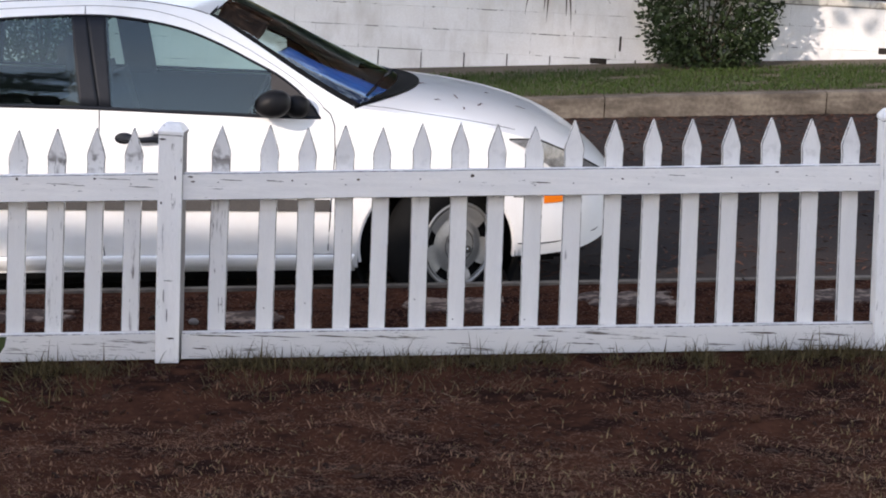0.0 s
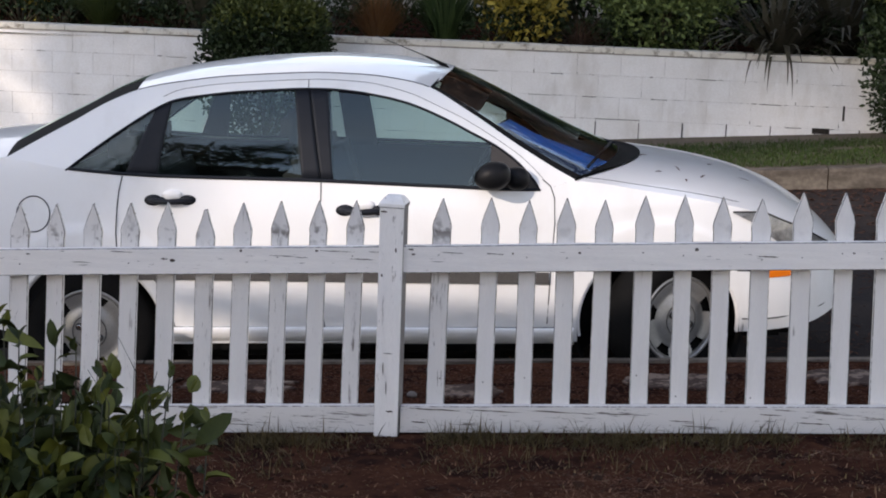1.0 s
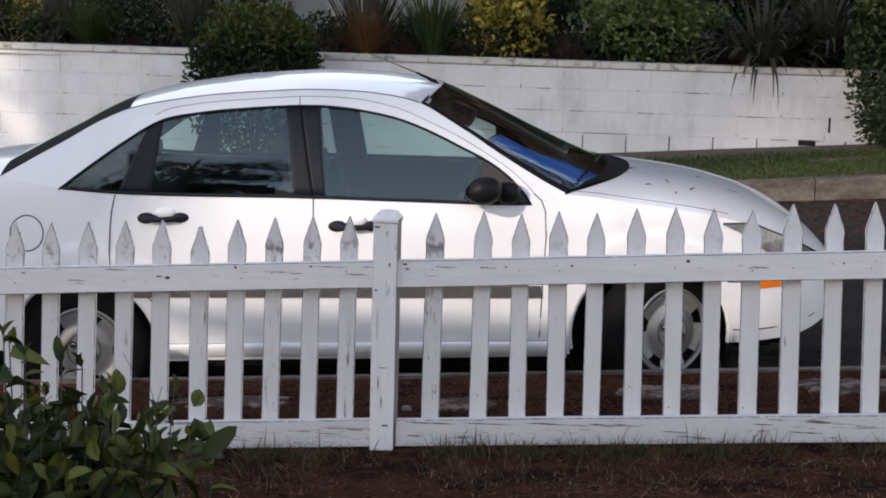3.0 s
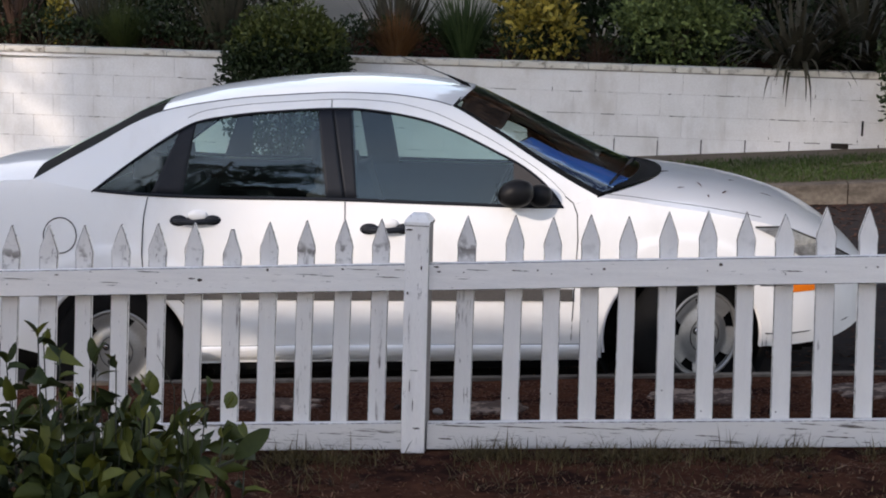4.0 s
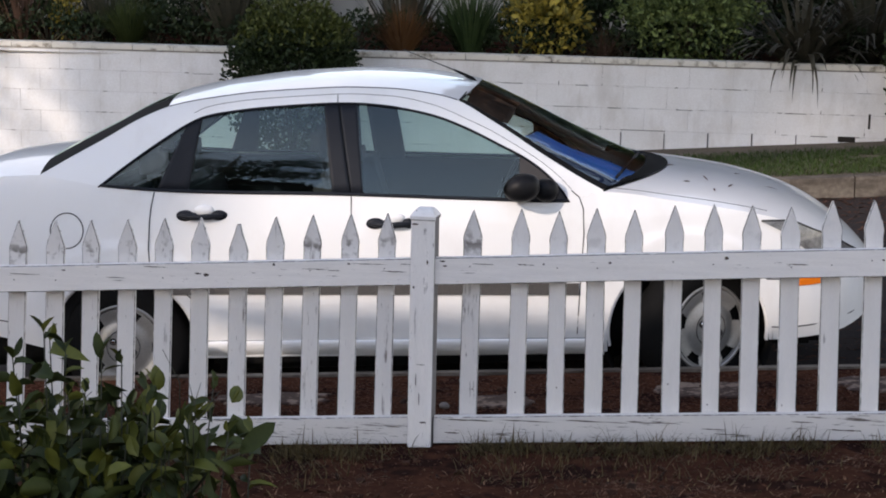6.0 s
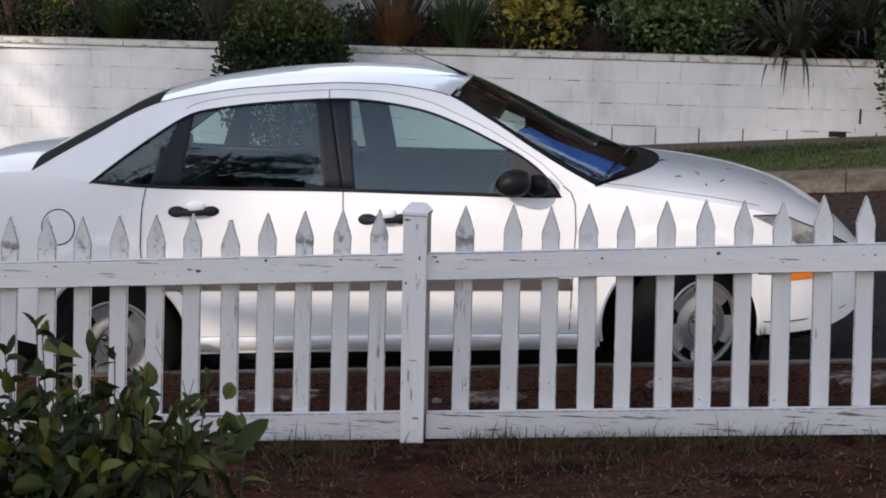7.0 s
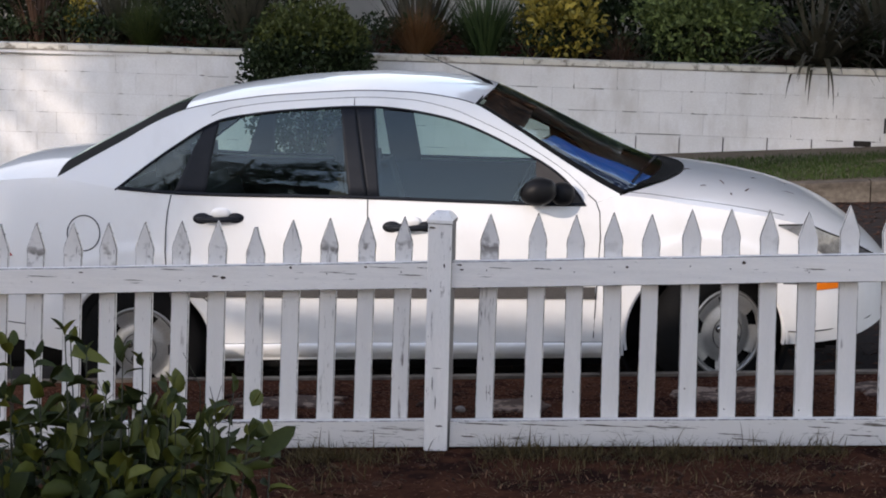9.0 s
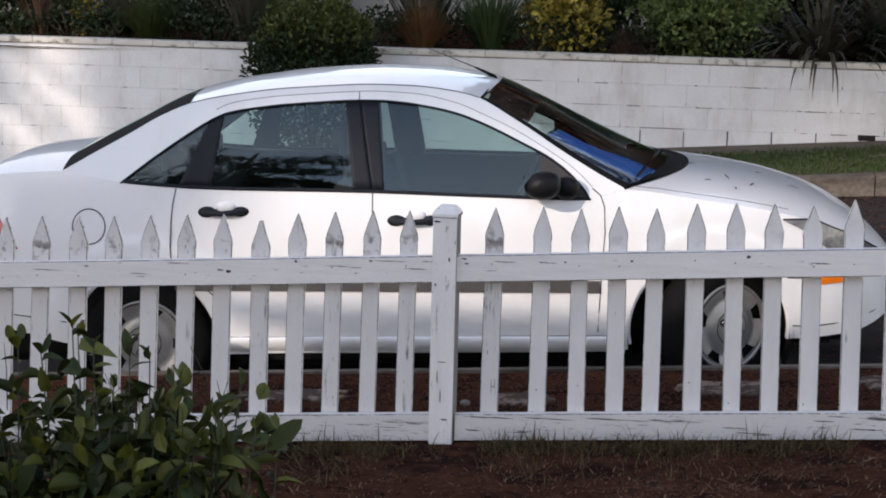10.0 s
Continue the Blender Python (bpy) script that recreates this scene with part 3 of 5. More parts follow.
def mark(name, x, z, rx, rz, y=FY - 0.0192):
    """A small ragged patch standing a hair proud of the board."""
    bm = bmesh.new()
    n = 11 if rx < .02 else 24
    ring = [(math.cos(a * math.tau / n) * mark_rnd.uniform(.75, 1), math.sin(a * math.tau / n) * mark_rnd.uniform(.55 if n == 11 else .12, 1)) for a in range(n)]
    lo = [bm.verts.new((x + u * rx, y + .003, z + v * rz)) for u, v in ring]
    hi = [bm.verts.new((x + u * rx * .9, y, z + v * rz * .9)) for u, v in ring]
    bm.faces.new(hi)
    for j in range(n):
        bm.faces.new((lo[j], lo[(j + 1) % n], hi[(j + 1) % n], hi[j]))
    part(name, bm, M_KNOT, fence, smooth=False)


def rail_z(x, low=False):
    if low:
        return (.131 + (x + 2.75) * .0587) if x < -.6 else (.258 + (x + .55) * .0559)
    return (.733 + (x + 2.75) * .05695) if x < -.6 else (.859 + (x + .556) * .0586)


for x, d, rx, rz in ((-1.408, .046, .013, .008), (-1.44, .040, .012, .004), (-1.154, .012, .006, .007), (-.874, .014, .007, .006), (-.16, .031, .005, .005), (-.245, .030, .012, .003), (.08, .031, .007, .005), (.497, .022, .009, .009), (-.53, .012, .012, .005), (-.52, .030, .010, .004), (-1.95, .018, .010, .003), (1.05, .040, .006, .004), (1.62, .022, .008, .004)):
    mark("knot", x, rail_z(x) - d, rx, rz)
for x, d, w in ((-.80, .016, .075), (-.66, .020, .03), (-.71, .046, .055), (-1.0, .032, .06), (-.93, .038, .03), (-.38, .026, .05), (-.22, .032, .035), (-1.6, .012, .06), (-1.75, .05, .045), (-2.1, .03, .07), (.75, .05, .05), (1.25, .03, .04)):
    mark("split", x, rail_z(x) - d, w, .0026)
for x, d, w in ((-.42, .012, .11), (-.20, .018, .12), (.05, .022, .16), (.30, .030, .07), (-.48, .06, .035), (-.30, .07, .05), (.48, .055, .06), (.55, .075, .08), (.80, .03, .05), (.95, .062, .07), (1.3, .04, .06), (1.62, .03, .08), (1.8, .06, .05), (-.80, .05, .06), (-1.15, .07, .07), (-1.5, .04, .05), (-1.9, .06, .08)):
    mark("split", x, rail_z(x, True) - d, w, mark_rnd.uniform(.002, .0045))
for i, (x, tip) in enumerate(LEFT + RIGHT):
    # nail heads through the pickets
    if mark_rnd.random() < .6:
        mark("nail_head", x + mark_rnd.uniform(-.012, .012), rail_z(x) - mark_rnd.uniform(.03, .07), .0032, .0032)
    if mark_rnd.random() < .4:
        mark("nail_head", x + mark_rnd.uniform(-.012, .012), rail_z(x, True) + mark_rnd.uniform(.02, .12), .0030, .0036, FY + .0165)
for x, z, w, h in ((-.583, .845, .004, .012), (-.632, .75, .004, .007), (-.583, .24, .022, .005), (-.60, .46, .02, .002), (-.618, .40, .002, .03), (-.605, .33, .002, .03), (-.63, .985, .014, .004)):
    mark("split", x, z, w, h, FY + .012 - .0467)

# ---------------- behind the camera: unseen house, added so its eaves shade the yard; tree beside -------------------
M_STUCCO = mat("pale_grey_stucco", (0.74, 0.75, 0.76), 0.9, vary=0.2, scale=2, fine=70, bump=0.3)
M_BOARD = mat("pale_blue_board", (0.58, 0.66, 0.74), 0.8, vary=0.2, scale=2, fine=70, bump=0.3, stretch=(0.3, 0.3, 6))
M_ROOF = mat("brown_roof_shingle", (0.10, 0.08, 0.07), 0.9, vary=0.4, scale=6, fine=60, bump=0.4)
blocker_house = thing("house", "unseen two-storey house added to shade the yard, stucco below and boards above", "house")
bm = bmesh.new()
box(bm, -11.22, -4.3, -11.5, -3.6, -0.6, 2.9)
part("wall", bm, M_STUCCO, blocker_house, "pale ground-floor wall", smooth=False)
bm = bmesh.new()
box(bm, -11.25, -4.27, -11.53, -3.57, 2.9, 6.8)
part("upper_wall", bm, M_BOARD, blocker_house, "pale blue boarded upper wall", smooth=False)
bm = bmesh.new()
grid(bm, [[(x, -3.0, 6.62), (x, -7.5, 8.4), (x, -12.1, 6.62)] for x in (-11.4, -3.9)])
bmesh.ops.solidify(bm, geom=bm.faces[:], thickness=0.16)
part("roof", bm, M_ROOF, blocker_house, "brown shingle roof", smooth=False)

# ---------------- parked car ----------------
# x runs forward from the rear axle, y to the far side, z up from the tyres' foot; the near flank is at y = -0.85
car = thing("car", "white four-door sedan parked at the kerb, black trim", "car",
            pose(-2.081, 7.3745 + 0.852, 0.0713 * -2.081, 0, -math.degrees(math.atan(0.0713)), 0))
half_plan = curve([(-.985, 0.0), (-.98, .35), (-.95, .58), (-.88, .70), (-.75, .775), (-.5, .815), (-.1, .845), (.5, .852), (1.6, .853), (2.3, .85), (2.7, .84), (2.95, .81), (3.1, .765), (3.22, .69), (3.32, .58), (3.40, .42), (3.445, .25), (3.462, 0.0)])
flank_in = curve([(.10, .085), (.2, .045), (.3, .018), (.42, .002), (.55, 0.0), (.66, .004), (.8, .018), (.92, .042), (1.0, .060), (1.12, .10)])
shoulder = curve([(-.985, .72), (-.97, .90), (-.93, 1.01), (-.85, 1.055), (-.63, 1.085), (-.39, 1.092), (-.2, 1.062), (-.06, 1.034), (.31, .996), (1.06, .956), (1.59, .92), (2.06, .893), (2.13, .912), (2.2, .929), (2.32, .917), (2.45, .892), (2.75, .835), (2.95, .785), (3.17, .700), (3.33, .60), (3.43, .52), (3.462, .48)])
roof_edge = curve([(-.40, 1.070), (-.356, 1.090), (-.209, 1.164), (-.044, 1.244), (.119, 1.325), (.257, 1.372), (.424, 1.397), (.689, 1.417), (1.0, 1.421), (1.26, 1.406), (1.465, 1.373), (1.566, 1.343), (1.719, 1.252), (1.966, 1.084), (2.10, .998), (2.205, .937)])
glass_top = curve([(-.075, 1.030), (.052, 1.118), (.216, 1.222), (.371, 1.306), (.42, 1.322), (.506, 1.335), (.714, 1.350), (.971, 1.355), (1.099, 1.351), (1.225, 1.337), (1.38, 1.306), (1.479, 1.278), (1.58, 1.237), (1.676, 1.190), (1.763, 1.143), (1.847, 1.098), (1.899, 1.064), (1.956, 1.018), (2.013, .958), (2.046, .912), (2.056, .889)])
hood_mid = curve([(2.2, .985), (2.5, .952), (2.78, .900), (3.06, .812), (3.2, .742), (3.33, .645), (3.42, .55), (3.462, .48)])
WHEELS, ARCHES, ARCH, WHEEL_Z = (0.0, 2.605), (0.004, 2.556), 0.356, 0.290


def belt(x):
    return shoulder(x)


def flank(x, z):
    """Half width of the lower body."""
    y = half_plan(x) - flank_in(z) * min(1.0, half_plan(x) / 0.5)
    for cx in ARCHES:
        d = math.hypot(x - cx, z - WHEEL_Z)
        s = min(max(((0.503 if cx < 1 else 0.475) - d) / (0.018 if cx < 1 else 0.03), 0), 1)
        y += (0.013 if cx < 1 else 0.007) * s * s * (3 - 2 * s) * min(1.0, half_plan(x) / 0.7)
    return max(y, 0.0)


def upper(x, z):
    """Half width of the cabin sides, which lean inwards."""
    b = belt(x)
    lean = 0.30 * max(0, z - b) + 0.30 * max(0, z - b) ** 2
    return flank(x, min(z, b)) - lean - 0.045 * max(0, 0.25 - x) / 0.6 * min(1, max(0, z - b) / 0.2)


def sill(x):
    base = curve_low(x)
    for cx in ARCHES:
        if abs(x - cx) < ARCH:
            base = max(base, WHEEL_Z + math.sqrt(ARCH ** 2 - (x - cx) ** 2))
    return base


curve_low = curve([(-.985, .44), (-.8, .40), (-.62, .362), (-.46, .325), (-.36, .30), (.35, .236), (1.5, .222), (2.19, .212), (2.92, .240), (2.98, .236), (3.2, .24), (3.462, .30)])
stations = set(np.linspace(-.985, 3.462, 112).round(4).tolist())
for cx in ARCHES:
    stations |= {round(cx + ARCH * math.cos(a), 5) for a in np.linspace(0, math.pi, 40)}
    stations |= {round(cx - ARCH - 0.0005, 5), round(cx + ARCH + 0.0005, 5)}
stations |= {round(3.462 - 0.5 * s ** 2, 5) for s in np.linspace(0, 0.5, 10)}
stations = sorted(stations)


def mirror(bm):
    """Adds the far side of what lies on the near side."""
    made = bmesh.ops.duplicate(bm, geom=bm.verts[:] + bm.edges[:] + bm.faces[:])["geom"]
    vs = [v for v in made if isinstance(v, bmesh.types.BMVert)]
    for v in vs:
        v.co.y = -v.co.y
    bmesh.ops.remove_doubles(bm, verts=bm.verts, dist=1e-5)
    return bm


def side_patch(x0b, x1b, x0t, x1t, low, high, out=0.0, n=14, m=8, width=None, far=False):
    """A piece of the flank or cabin side between the lines low and high, from x0 to x1 below (b) and above (t)."""
    width = width or upper
    rows = []
    for i in range(n + 1):
        u = i / n
        xb, xt = x0b + (x1b - x0b) * u, x0t + (x1t - x0t) * u
        zb, zt = low(xb), high(xt)
        row = []
        for j in range(m + 1):
            s = j / m
            x, z = xb + (xt - xb) * s, zb + (zt - zb) * s
            y = -(width(x, z) + out)
            row.append((x, -y if far else y, z))
        rows.append(row)
    return sheet(rows)


M_LAMP = mat("lamp_bowl", (0.46, 0.465, 0.475), 0.28, 0.6, vary=0.6, scale=14, fine=50, bump=0.1, second=(0.16, 0.16, 0.165))

# lower body, one shell: flanks, hood, deck
rows = []
for x in stations:
    zb, zs = sill(x), shoulder(x)
    rows.append([(x, -flank(x, zb + (zs - zb) * s), zb + (zs - zb) * s) for s in np.linspace(0, 1, 17)])
bm = grid(bmesh.new(), rows)
bmesh.ops.remove_doubles(bm, verts=bm.verts, dist=1e-5)
mirror(bm)
body = part("body", bm, M_PAINT, car)
# arch lips turned inwards
for cx in ARCHES:
    for sg in (-1, 1):
        rows = []
        for a in np.linspace(-0.15, math.pi + 0.15, 36):
            x, z = cx + ARCH * math.cos(a), WHEEL_Z + ARCH * math.sin(a)
            rows.append([(x, sg * flank(x, z), z), (cx + (ARCH - .012) * math.cos(a), sg * (flank(x, z) - .004), WHEEL_Z + (ARCH - .012) * math.sin(a)), (cx + (ARCH - .012) * math.cos(a), sg * (flank(x, z) - .05), WHEEL_Z + (ARCH - .012) * math.sin(a))])
        part("arch_lip", sheet(rows), M_PAINT, body)
        rows = []
        for a in np.linspace(-0.5, math.pi + 0.5, 30):
            rows.append([(cx + .375 * math.cos(a), sg * 0.80, WHEEL_Z + .375 * math.sin(a)), (cx + .375 * math.cos(a), sg * .52, WHEEL_Z + .375 * math.sin(a)), (cx, sg * .52, WHEEL_Z)])
        part("wheel_liner", sheet(rows), M_UNDER, body, "black wheel arch liner")


def hood_rear(v):
    return 2.205 + 0.31 * (1 - abs(v) ** 2.2)


def hood_point(x, v, up=0.0):
    zs, zc = shoulder(x), hood_mid(x)
    return (x, v * flank(x, zs), zs + (zc - zs) * (1 - abs(v) ** 2.6) + up)


rows = []
for v in np.linspace(-1, 1, 33):
    x0 = hood_rear(v)
    rows.append([hood_point(x0 + (3.462 - x0) * (1 - (1 - s) ** 1.6), v) for s in np.linspace(0, 1, 40)])
hood = part("hood", sheet(rows), M_PAINT, car)
rows = []
for x in np.linspace(-.985, -.34, 28):
    rows.append([(x, v * flank(x, shoulder(x)), shoulder(x) + 0.055 * min(1, (x + .985) / .25) * (1 - abs(v) ** 2.4)) for v in np.linspace(-1, 1, 21)])
part("boot_lid", sheet(rows), M_PAINT, car)

# roof, pillars
roof_cols = np.linspace(.245, 1.575, 30)
rows = [[(x + 0.05 * (1 - v * v) * max(0, (x - 1.2) / .375) - 0.05 * (1 - v * v) * max(0, (.5 - x) / .255), v * upper(x, roof_edge(x)), roof_edge(x) + (0.036 + 0.009 * max(0, 1 - ((x - .85) / .6) ** 2)) * (1 - abs(v) ** 2.2)) for v in np.linspace(-1, 1, 25)] for x in roof_cols]
roof = part("roof", sheet(rows), M_PAINT, car)
for far in (False, True):
    xs = sorted(set(np.linspace(-.40, 2.205, 120)) | {-.075, 2.0, 2.03, 2.046, 2.056})
    rows = []
    for x in xs:
        lo = glass_top(x) + 0.003 if -.075 < x < 2.056 else belt(x)
        hi = max(roof_edge(x), lo)
        rows.append([(x, (1 if far else -1) * upper(x, lo + (hi - lo) * s), lo + (hi - lo) * s) for s in np.linspace(0, 1, 6)])
    part("pillar_frame", sheet(rows), M_PAINT, car)

# panel gaps
def seam(name, pts, r=0.0028, parent=None):
    return part(name, tube(bmesh.new(), pts, r, 5), M_GAP, parent or body)


def on_side(x, z, sg=-1, out=0.0005):
    return (x, sg * ((upper(x, z) if z > belt(x) else flank(x, z)) + out), z)


for sg in (-1, 1):
    lines = [
        [on_side(x, z, sg) for x, z in ((.189, 1.0), (.172, .93), (.163, .86), (.158, .75), (.16, .66), (.20, .60), (.30, .56), (.36, .50), (.39, .42), (.40, .30))],
        [on_side(x, z, sg) for x, z in ((1.087, .95), (1.082, .80), (1.076, .65), (1.075, .45), (1.075, .30))],
        [on_side(x, z, sg) for x, z in ((2.066, .94), (2.100, .91), (2.116, .86), (2.115, .75), (2.099, .60), (2.08, .42), (2.069, .30))],
        [on_side(x, z, sg) for x, z in ((.40, .318), (.8, .307), (1.2, .298), (1.7, .288), (2.17, .279))],
        [on_side(x, z, sg) for x, z in ((-.93, .47), (-.80, .455), (-.613, .438), (-.493, .422), (-.36, .405))],
        [on_side(x, z, sg) for x, z in ((2.925, .300), (3.0, .292), (3.1, .292), (3.2, .297), (3.30, .312), (3.38, .335))],
        [on_side(x, z, sg) for x, z in ((3.162, .505), (3.22, .503), (3.28, .500), (3.34, .497), (3.40, .494))],
        [on_side(x, z, sg) for x, z in ((2.905, .520), (2.95, .516), (3.0, .512), (3.043, .508))],
    ]
    for l in lines:
        seam("door_gap", l)
    shut = curve([(.368, 1.338), (.44, 1.366), (.699, 1.388), (1.023, 1.393), (1.266, 1.375), (1.469, 1.325), (1.60, 1.266), (1.718, 1.207), (1.847, 1.128), (1.964, 1.046), (2.05, .965), (2.082, .925)])
    seam("door_gap", [on_side(x, shut(x), sg) for x in np.linspace(.368, 2.066, 40)], 0.0012)
    seam("door_gap", [on_side(1.025, z, sg) for z in (1.355, 1.375, 1.392)], 0.002)
    tube_pts = [(x, sg * (upper(x, roof_edge(x)) - 0.003), roof_edge(x) + 0.001) for x in np.linspace(.25, 1.566, 40)]
    part("roof_moulding", tube(bmesh.new(), tube_pts, 0.0038, 6), M_MOULD, roof, "black roof ditch moulding")
    seam("hood_gap", [hood_point(x, sg * (0.93 - 0.02 * (x - 2.2)), 0.0005) for x in np.linspace(2.24, 2.92, 20)], 0.0016, hood)
    # rub strips
    for xa, xb in ((.17, 1.065), (1.09, 2.085)):
        top = lambda x: .588 - .0327 * (x - .42)
        p = side_patch(xa, xb, xa, xb, lambda x: top(x) - .052, top, .009, 16, 3, flank, sg > 0)
        bmesh.ops.recalc_face_normals(p, faces=p.faces)
        bmesh.ops.solidify(p, geom=p.faces[:], thickness=0.012)
        part("rub_strip", p, M_STRIP, body, "grey-black door rub strip", smooth=False)
    # sill moulding below the doors
    rows = []
    for x in np.linspace(.392, 2.186, 40):
        zt = .3185 - .0222 * (x - .40)
        rows.append([(x, sg * (flank(x, z) + o), z) for z, o in ((zt, -.004), (zt - .002, .010), (zt - .010, .0155), (zt - .025, .017), (zt - .045, .014), (zt - .066, .004), (zt - .085, -.012))])
    part("sill_moulding", sheet(rows), M_PAINT, body, "white sill moulding")
    # fuel flap outline
    if sg < 0:
        seam("fuel_flap", [on_side(-.224 + .078 * math.cos(a), .841 + .079 * math.sin(a)) for a in np.linspace(0, 2 * math.pi, 40)], 0.003)
    # tail lamp
    p = side_patch(-.97, -.572, -.97, -.60, lambda x: .745, lambda x: .95 if x < -.7 else .95 - (x + .7) * 1.6, .004, 10, 5, flank, sg > 0)
    part("tail_lamp", p, M_RED, body, "red tail lamp")
    # side marker
    p = side_patch(3.045, 3.16, 3.045, 3.16, lambda x: .478, lambda x: .528, .004, 6, 3, flank, sg > 0)
    part("side_marker", p, M_ORANGE, body, "amber side marker lamp")
    # head lamp: bowl, reflector and lens
    low = curve([(2.89, .772), (2.97, .728), (3.05, .662), (3.13, .605), (3.22, .575), (3.34, .545)])
    top = curve([(2.89, .777), (3.0, .772), (3.12, .722), (3.2, .682), (3.34, .588)])
    p = side_patch(2.89, 3.34, 2.89, 3.34, low, top, .002, 20, 6, flank, sg > 0)
    lamp = part("head_lamp", p, M_LAMP, body, "clear head lamp")
    p = side_patch(2.89, 3.34, 2.89, 3.34, low, top, .009, 20, 6, flank, sg > 0)
    part("lens", p, M_LENS, lamp).visible_shadow = False
    part("rim", tube(bmesh.new(), [(x, sg * (flank(x, top(x)) + .004), top(x)) for x in np.linspace(2.89, 3.34, 20)], 0.004, 5), M_GAP, lamp)

# glass and black trim of the cabin sides
for far in (False, True):
    for name, a in (("front_door_glass", (1.135, 2.03, 1.112, 2.03)), ("rear_door_glass", (.345, 1.000, .405, .962)), ("quarter_glass", (-.070, .20, -.070, .335))):
        x0, x1, x0t, x1t = a
        gl = part(name, side_patch(x0, x1, x0t, x1t, lambda x: belt(x) + .008, lambda x: max(glass_top(x) - .006, belt(x) + .008), -.010, 30, 8, upper, far), M_GLASS, car, "tinted side window")
        gl.visible_shadow = False
    for name, a in (("b_pillar_trim", (1.000, 1.083, .962, 1.026)), ("b_pillar_trim", (1.088, 1.140, 1.031, 1.112)), ("quarter_trim", (.20, .345, .335, .405))):
        x0, x1, x0t, x1t = a
        p = side_patch(x0, x1, x0t, x1t, lambda x: belt(x) + .004, lambda x: glass_top(x), -.004, 6, 8, upper, far)
        bmesh.ops.recalc_face_normals(p, faces=p.faces)
        bmesh.ops.solidify(p, geom=p.faces[:], thickness=0.006)
        part(name, p, M_BLACK, car, "black window pillar trim")
    sg = 1 if far else -1
    pts = [(x, sg * (upper(x, glass_top(x)) - .003), glass_top(x) - .003) for x in np.linspace(-.073, 2.055, 90)]
    part("window_seal", tube(bmesh.new(), pts, 0.0065, 6), M_BLACK, car, "black rubber window seal")
    pts = [(x, sg * (upper(x, belt(x)) - .001), belt(x) + .004) for x in np.linspace(-.06, 2.05, 40)]
    part("window_seal", tube(bmesh.new(), pts, 0.0085, 6), M_BLACK, car, "black rubber window seal")
    # cloth-covered inner face of the door pillar
    p = side_patch(.985, 1.150, .962, 1.118, lambda x: belt(x) - .02, lambda x: glass_top(x) + .01, -.022, 6, 8, upper, far)
    bmesh.ops.recalc_face_normals(p, faces=p.faces)
    bmesh.ops.solidify(p, geom=p.faces[:], thickness=0.012)
    part("pillar_lining", p, M_TRIM, car, "dark grey pillar lining")
    # sail panel behind the mirror
    p = side_patch(1.835, 2.052, 1.842, 2.052, lambda x: belt(x) + .006, lambda x: max(glass_top(x) - .003, belt(x) + .007), -.004, 12, 6, upper, far)
    part("mirror_sail", p, M_SAIL, car, "black mirror sail panel")

# windscreen, rear window, cowl
def screen_point(s, v, x0, x1, bow0, bow1, inset=0.0):
    e0, e1 = 1 - abs(v) ** 2, 1 - abs(v) ** 2
    x = (x0 + (x1 - x0) * s)
    y = v * (upper(x, roof_edge(x)) - 0.006)
    z = roof_edge(x) + (0.036 + (0.019 * s if x1 < 0 else 0)) * (1 - abs(v) ** 2.2)
    return (x + (bow0 + (bow1 - bow0) * s) * e0, y, z - inset)


rows = [[screen_point(s, v, 1.57, 2.205, .04, .20) for v in np.linspace(-1, 1, 25)] for s in np.linspace(0, 1, 16)]
ws = part("windscreen", sheet(rows), M_SCREEN, car, "tinted windscreen")
ws.visible_shadow = False
rows = [[screen_point(s, v, .245, -.352, -.05, -.07) for v in np.linspace(-1, 1, 25)] for s in np.linspace(0, 1, 16)]
rw = part("rear_window", sheet(rows), M_GLASS, car, "dark rear window")
rw.visible_shadow = False
for sg in (-1, 1):
    for x0, x1, b0, b1 in ((1.57, 2.205, .04, .20), (.245, -.352, -.05, -.07)):
        rows = [[screen_point(s, sg * v, x0, x1, b0, b1, -0.002) for v in np.linspace(1.0, .935 if x0 > 1 else .58, 9)] for s in np.linspace(0, 1, 16)]
        part("screen_border", sheet(rows), M_UNDER, car, "black glazing border")
rows = [[screen_point(s, v, 1.57, 2.205, .04, .20, -0.002) for v in np.linspace(-1, 1, 25)] for s in (0, .02)]
part("screen_border", sheet(rows), M_UNDER, car, "black glazing border")
rows = []
for v in np.linspace(-.985, .985, 29):
    a = Vector(screen_point(1, v, 1.57, 2.205, .04, .20))
    b = Vector(hood_point(hood_rear(v), v * .94, .004))
    a = a + (a - Vector(screen_point(.93, v, 1.57, 2.205, .04, .20))) * 0.1
    rows.append([a.lerp(b, s) + Vector((0, 0, -0.012 * math.sin(s * math.pi))) for s in np.linspace(0, 1, 8)])
cowl = part("cowl", sheet(rows), M_UNDER, car, "black cowl panel below the windscreen")
for y0, y1 in ((-.50, .02), (.05, .52)):
    a, b = screen_point(.985, y0 / .62, 1.57, 2.205, .04, .20, -.012), screen_point(.965, y1 / .62, 1.57, 2.205, .04, .20, -.012)
    part("wiper", tube(bmesh.new(), [a, b], .007, 6), M_BLACK, cowl, "black wiper")

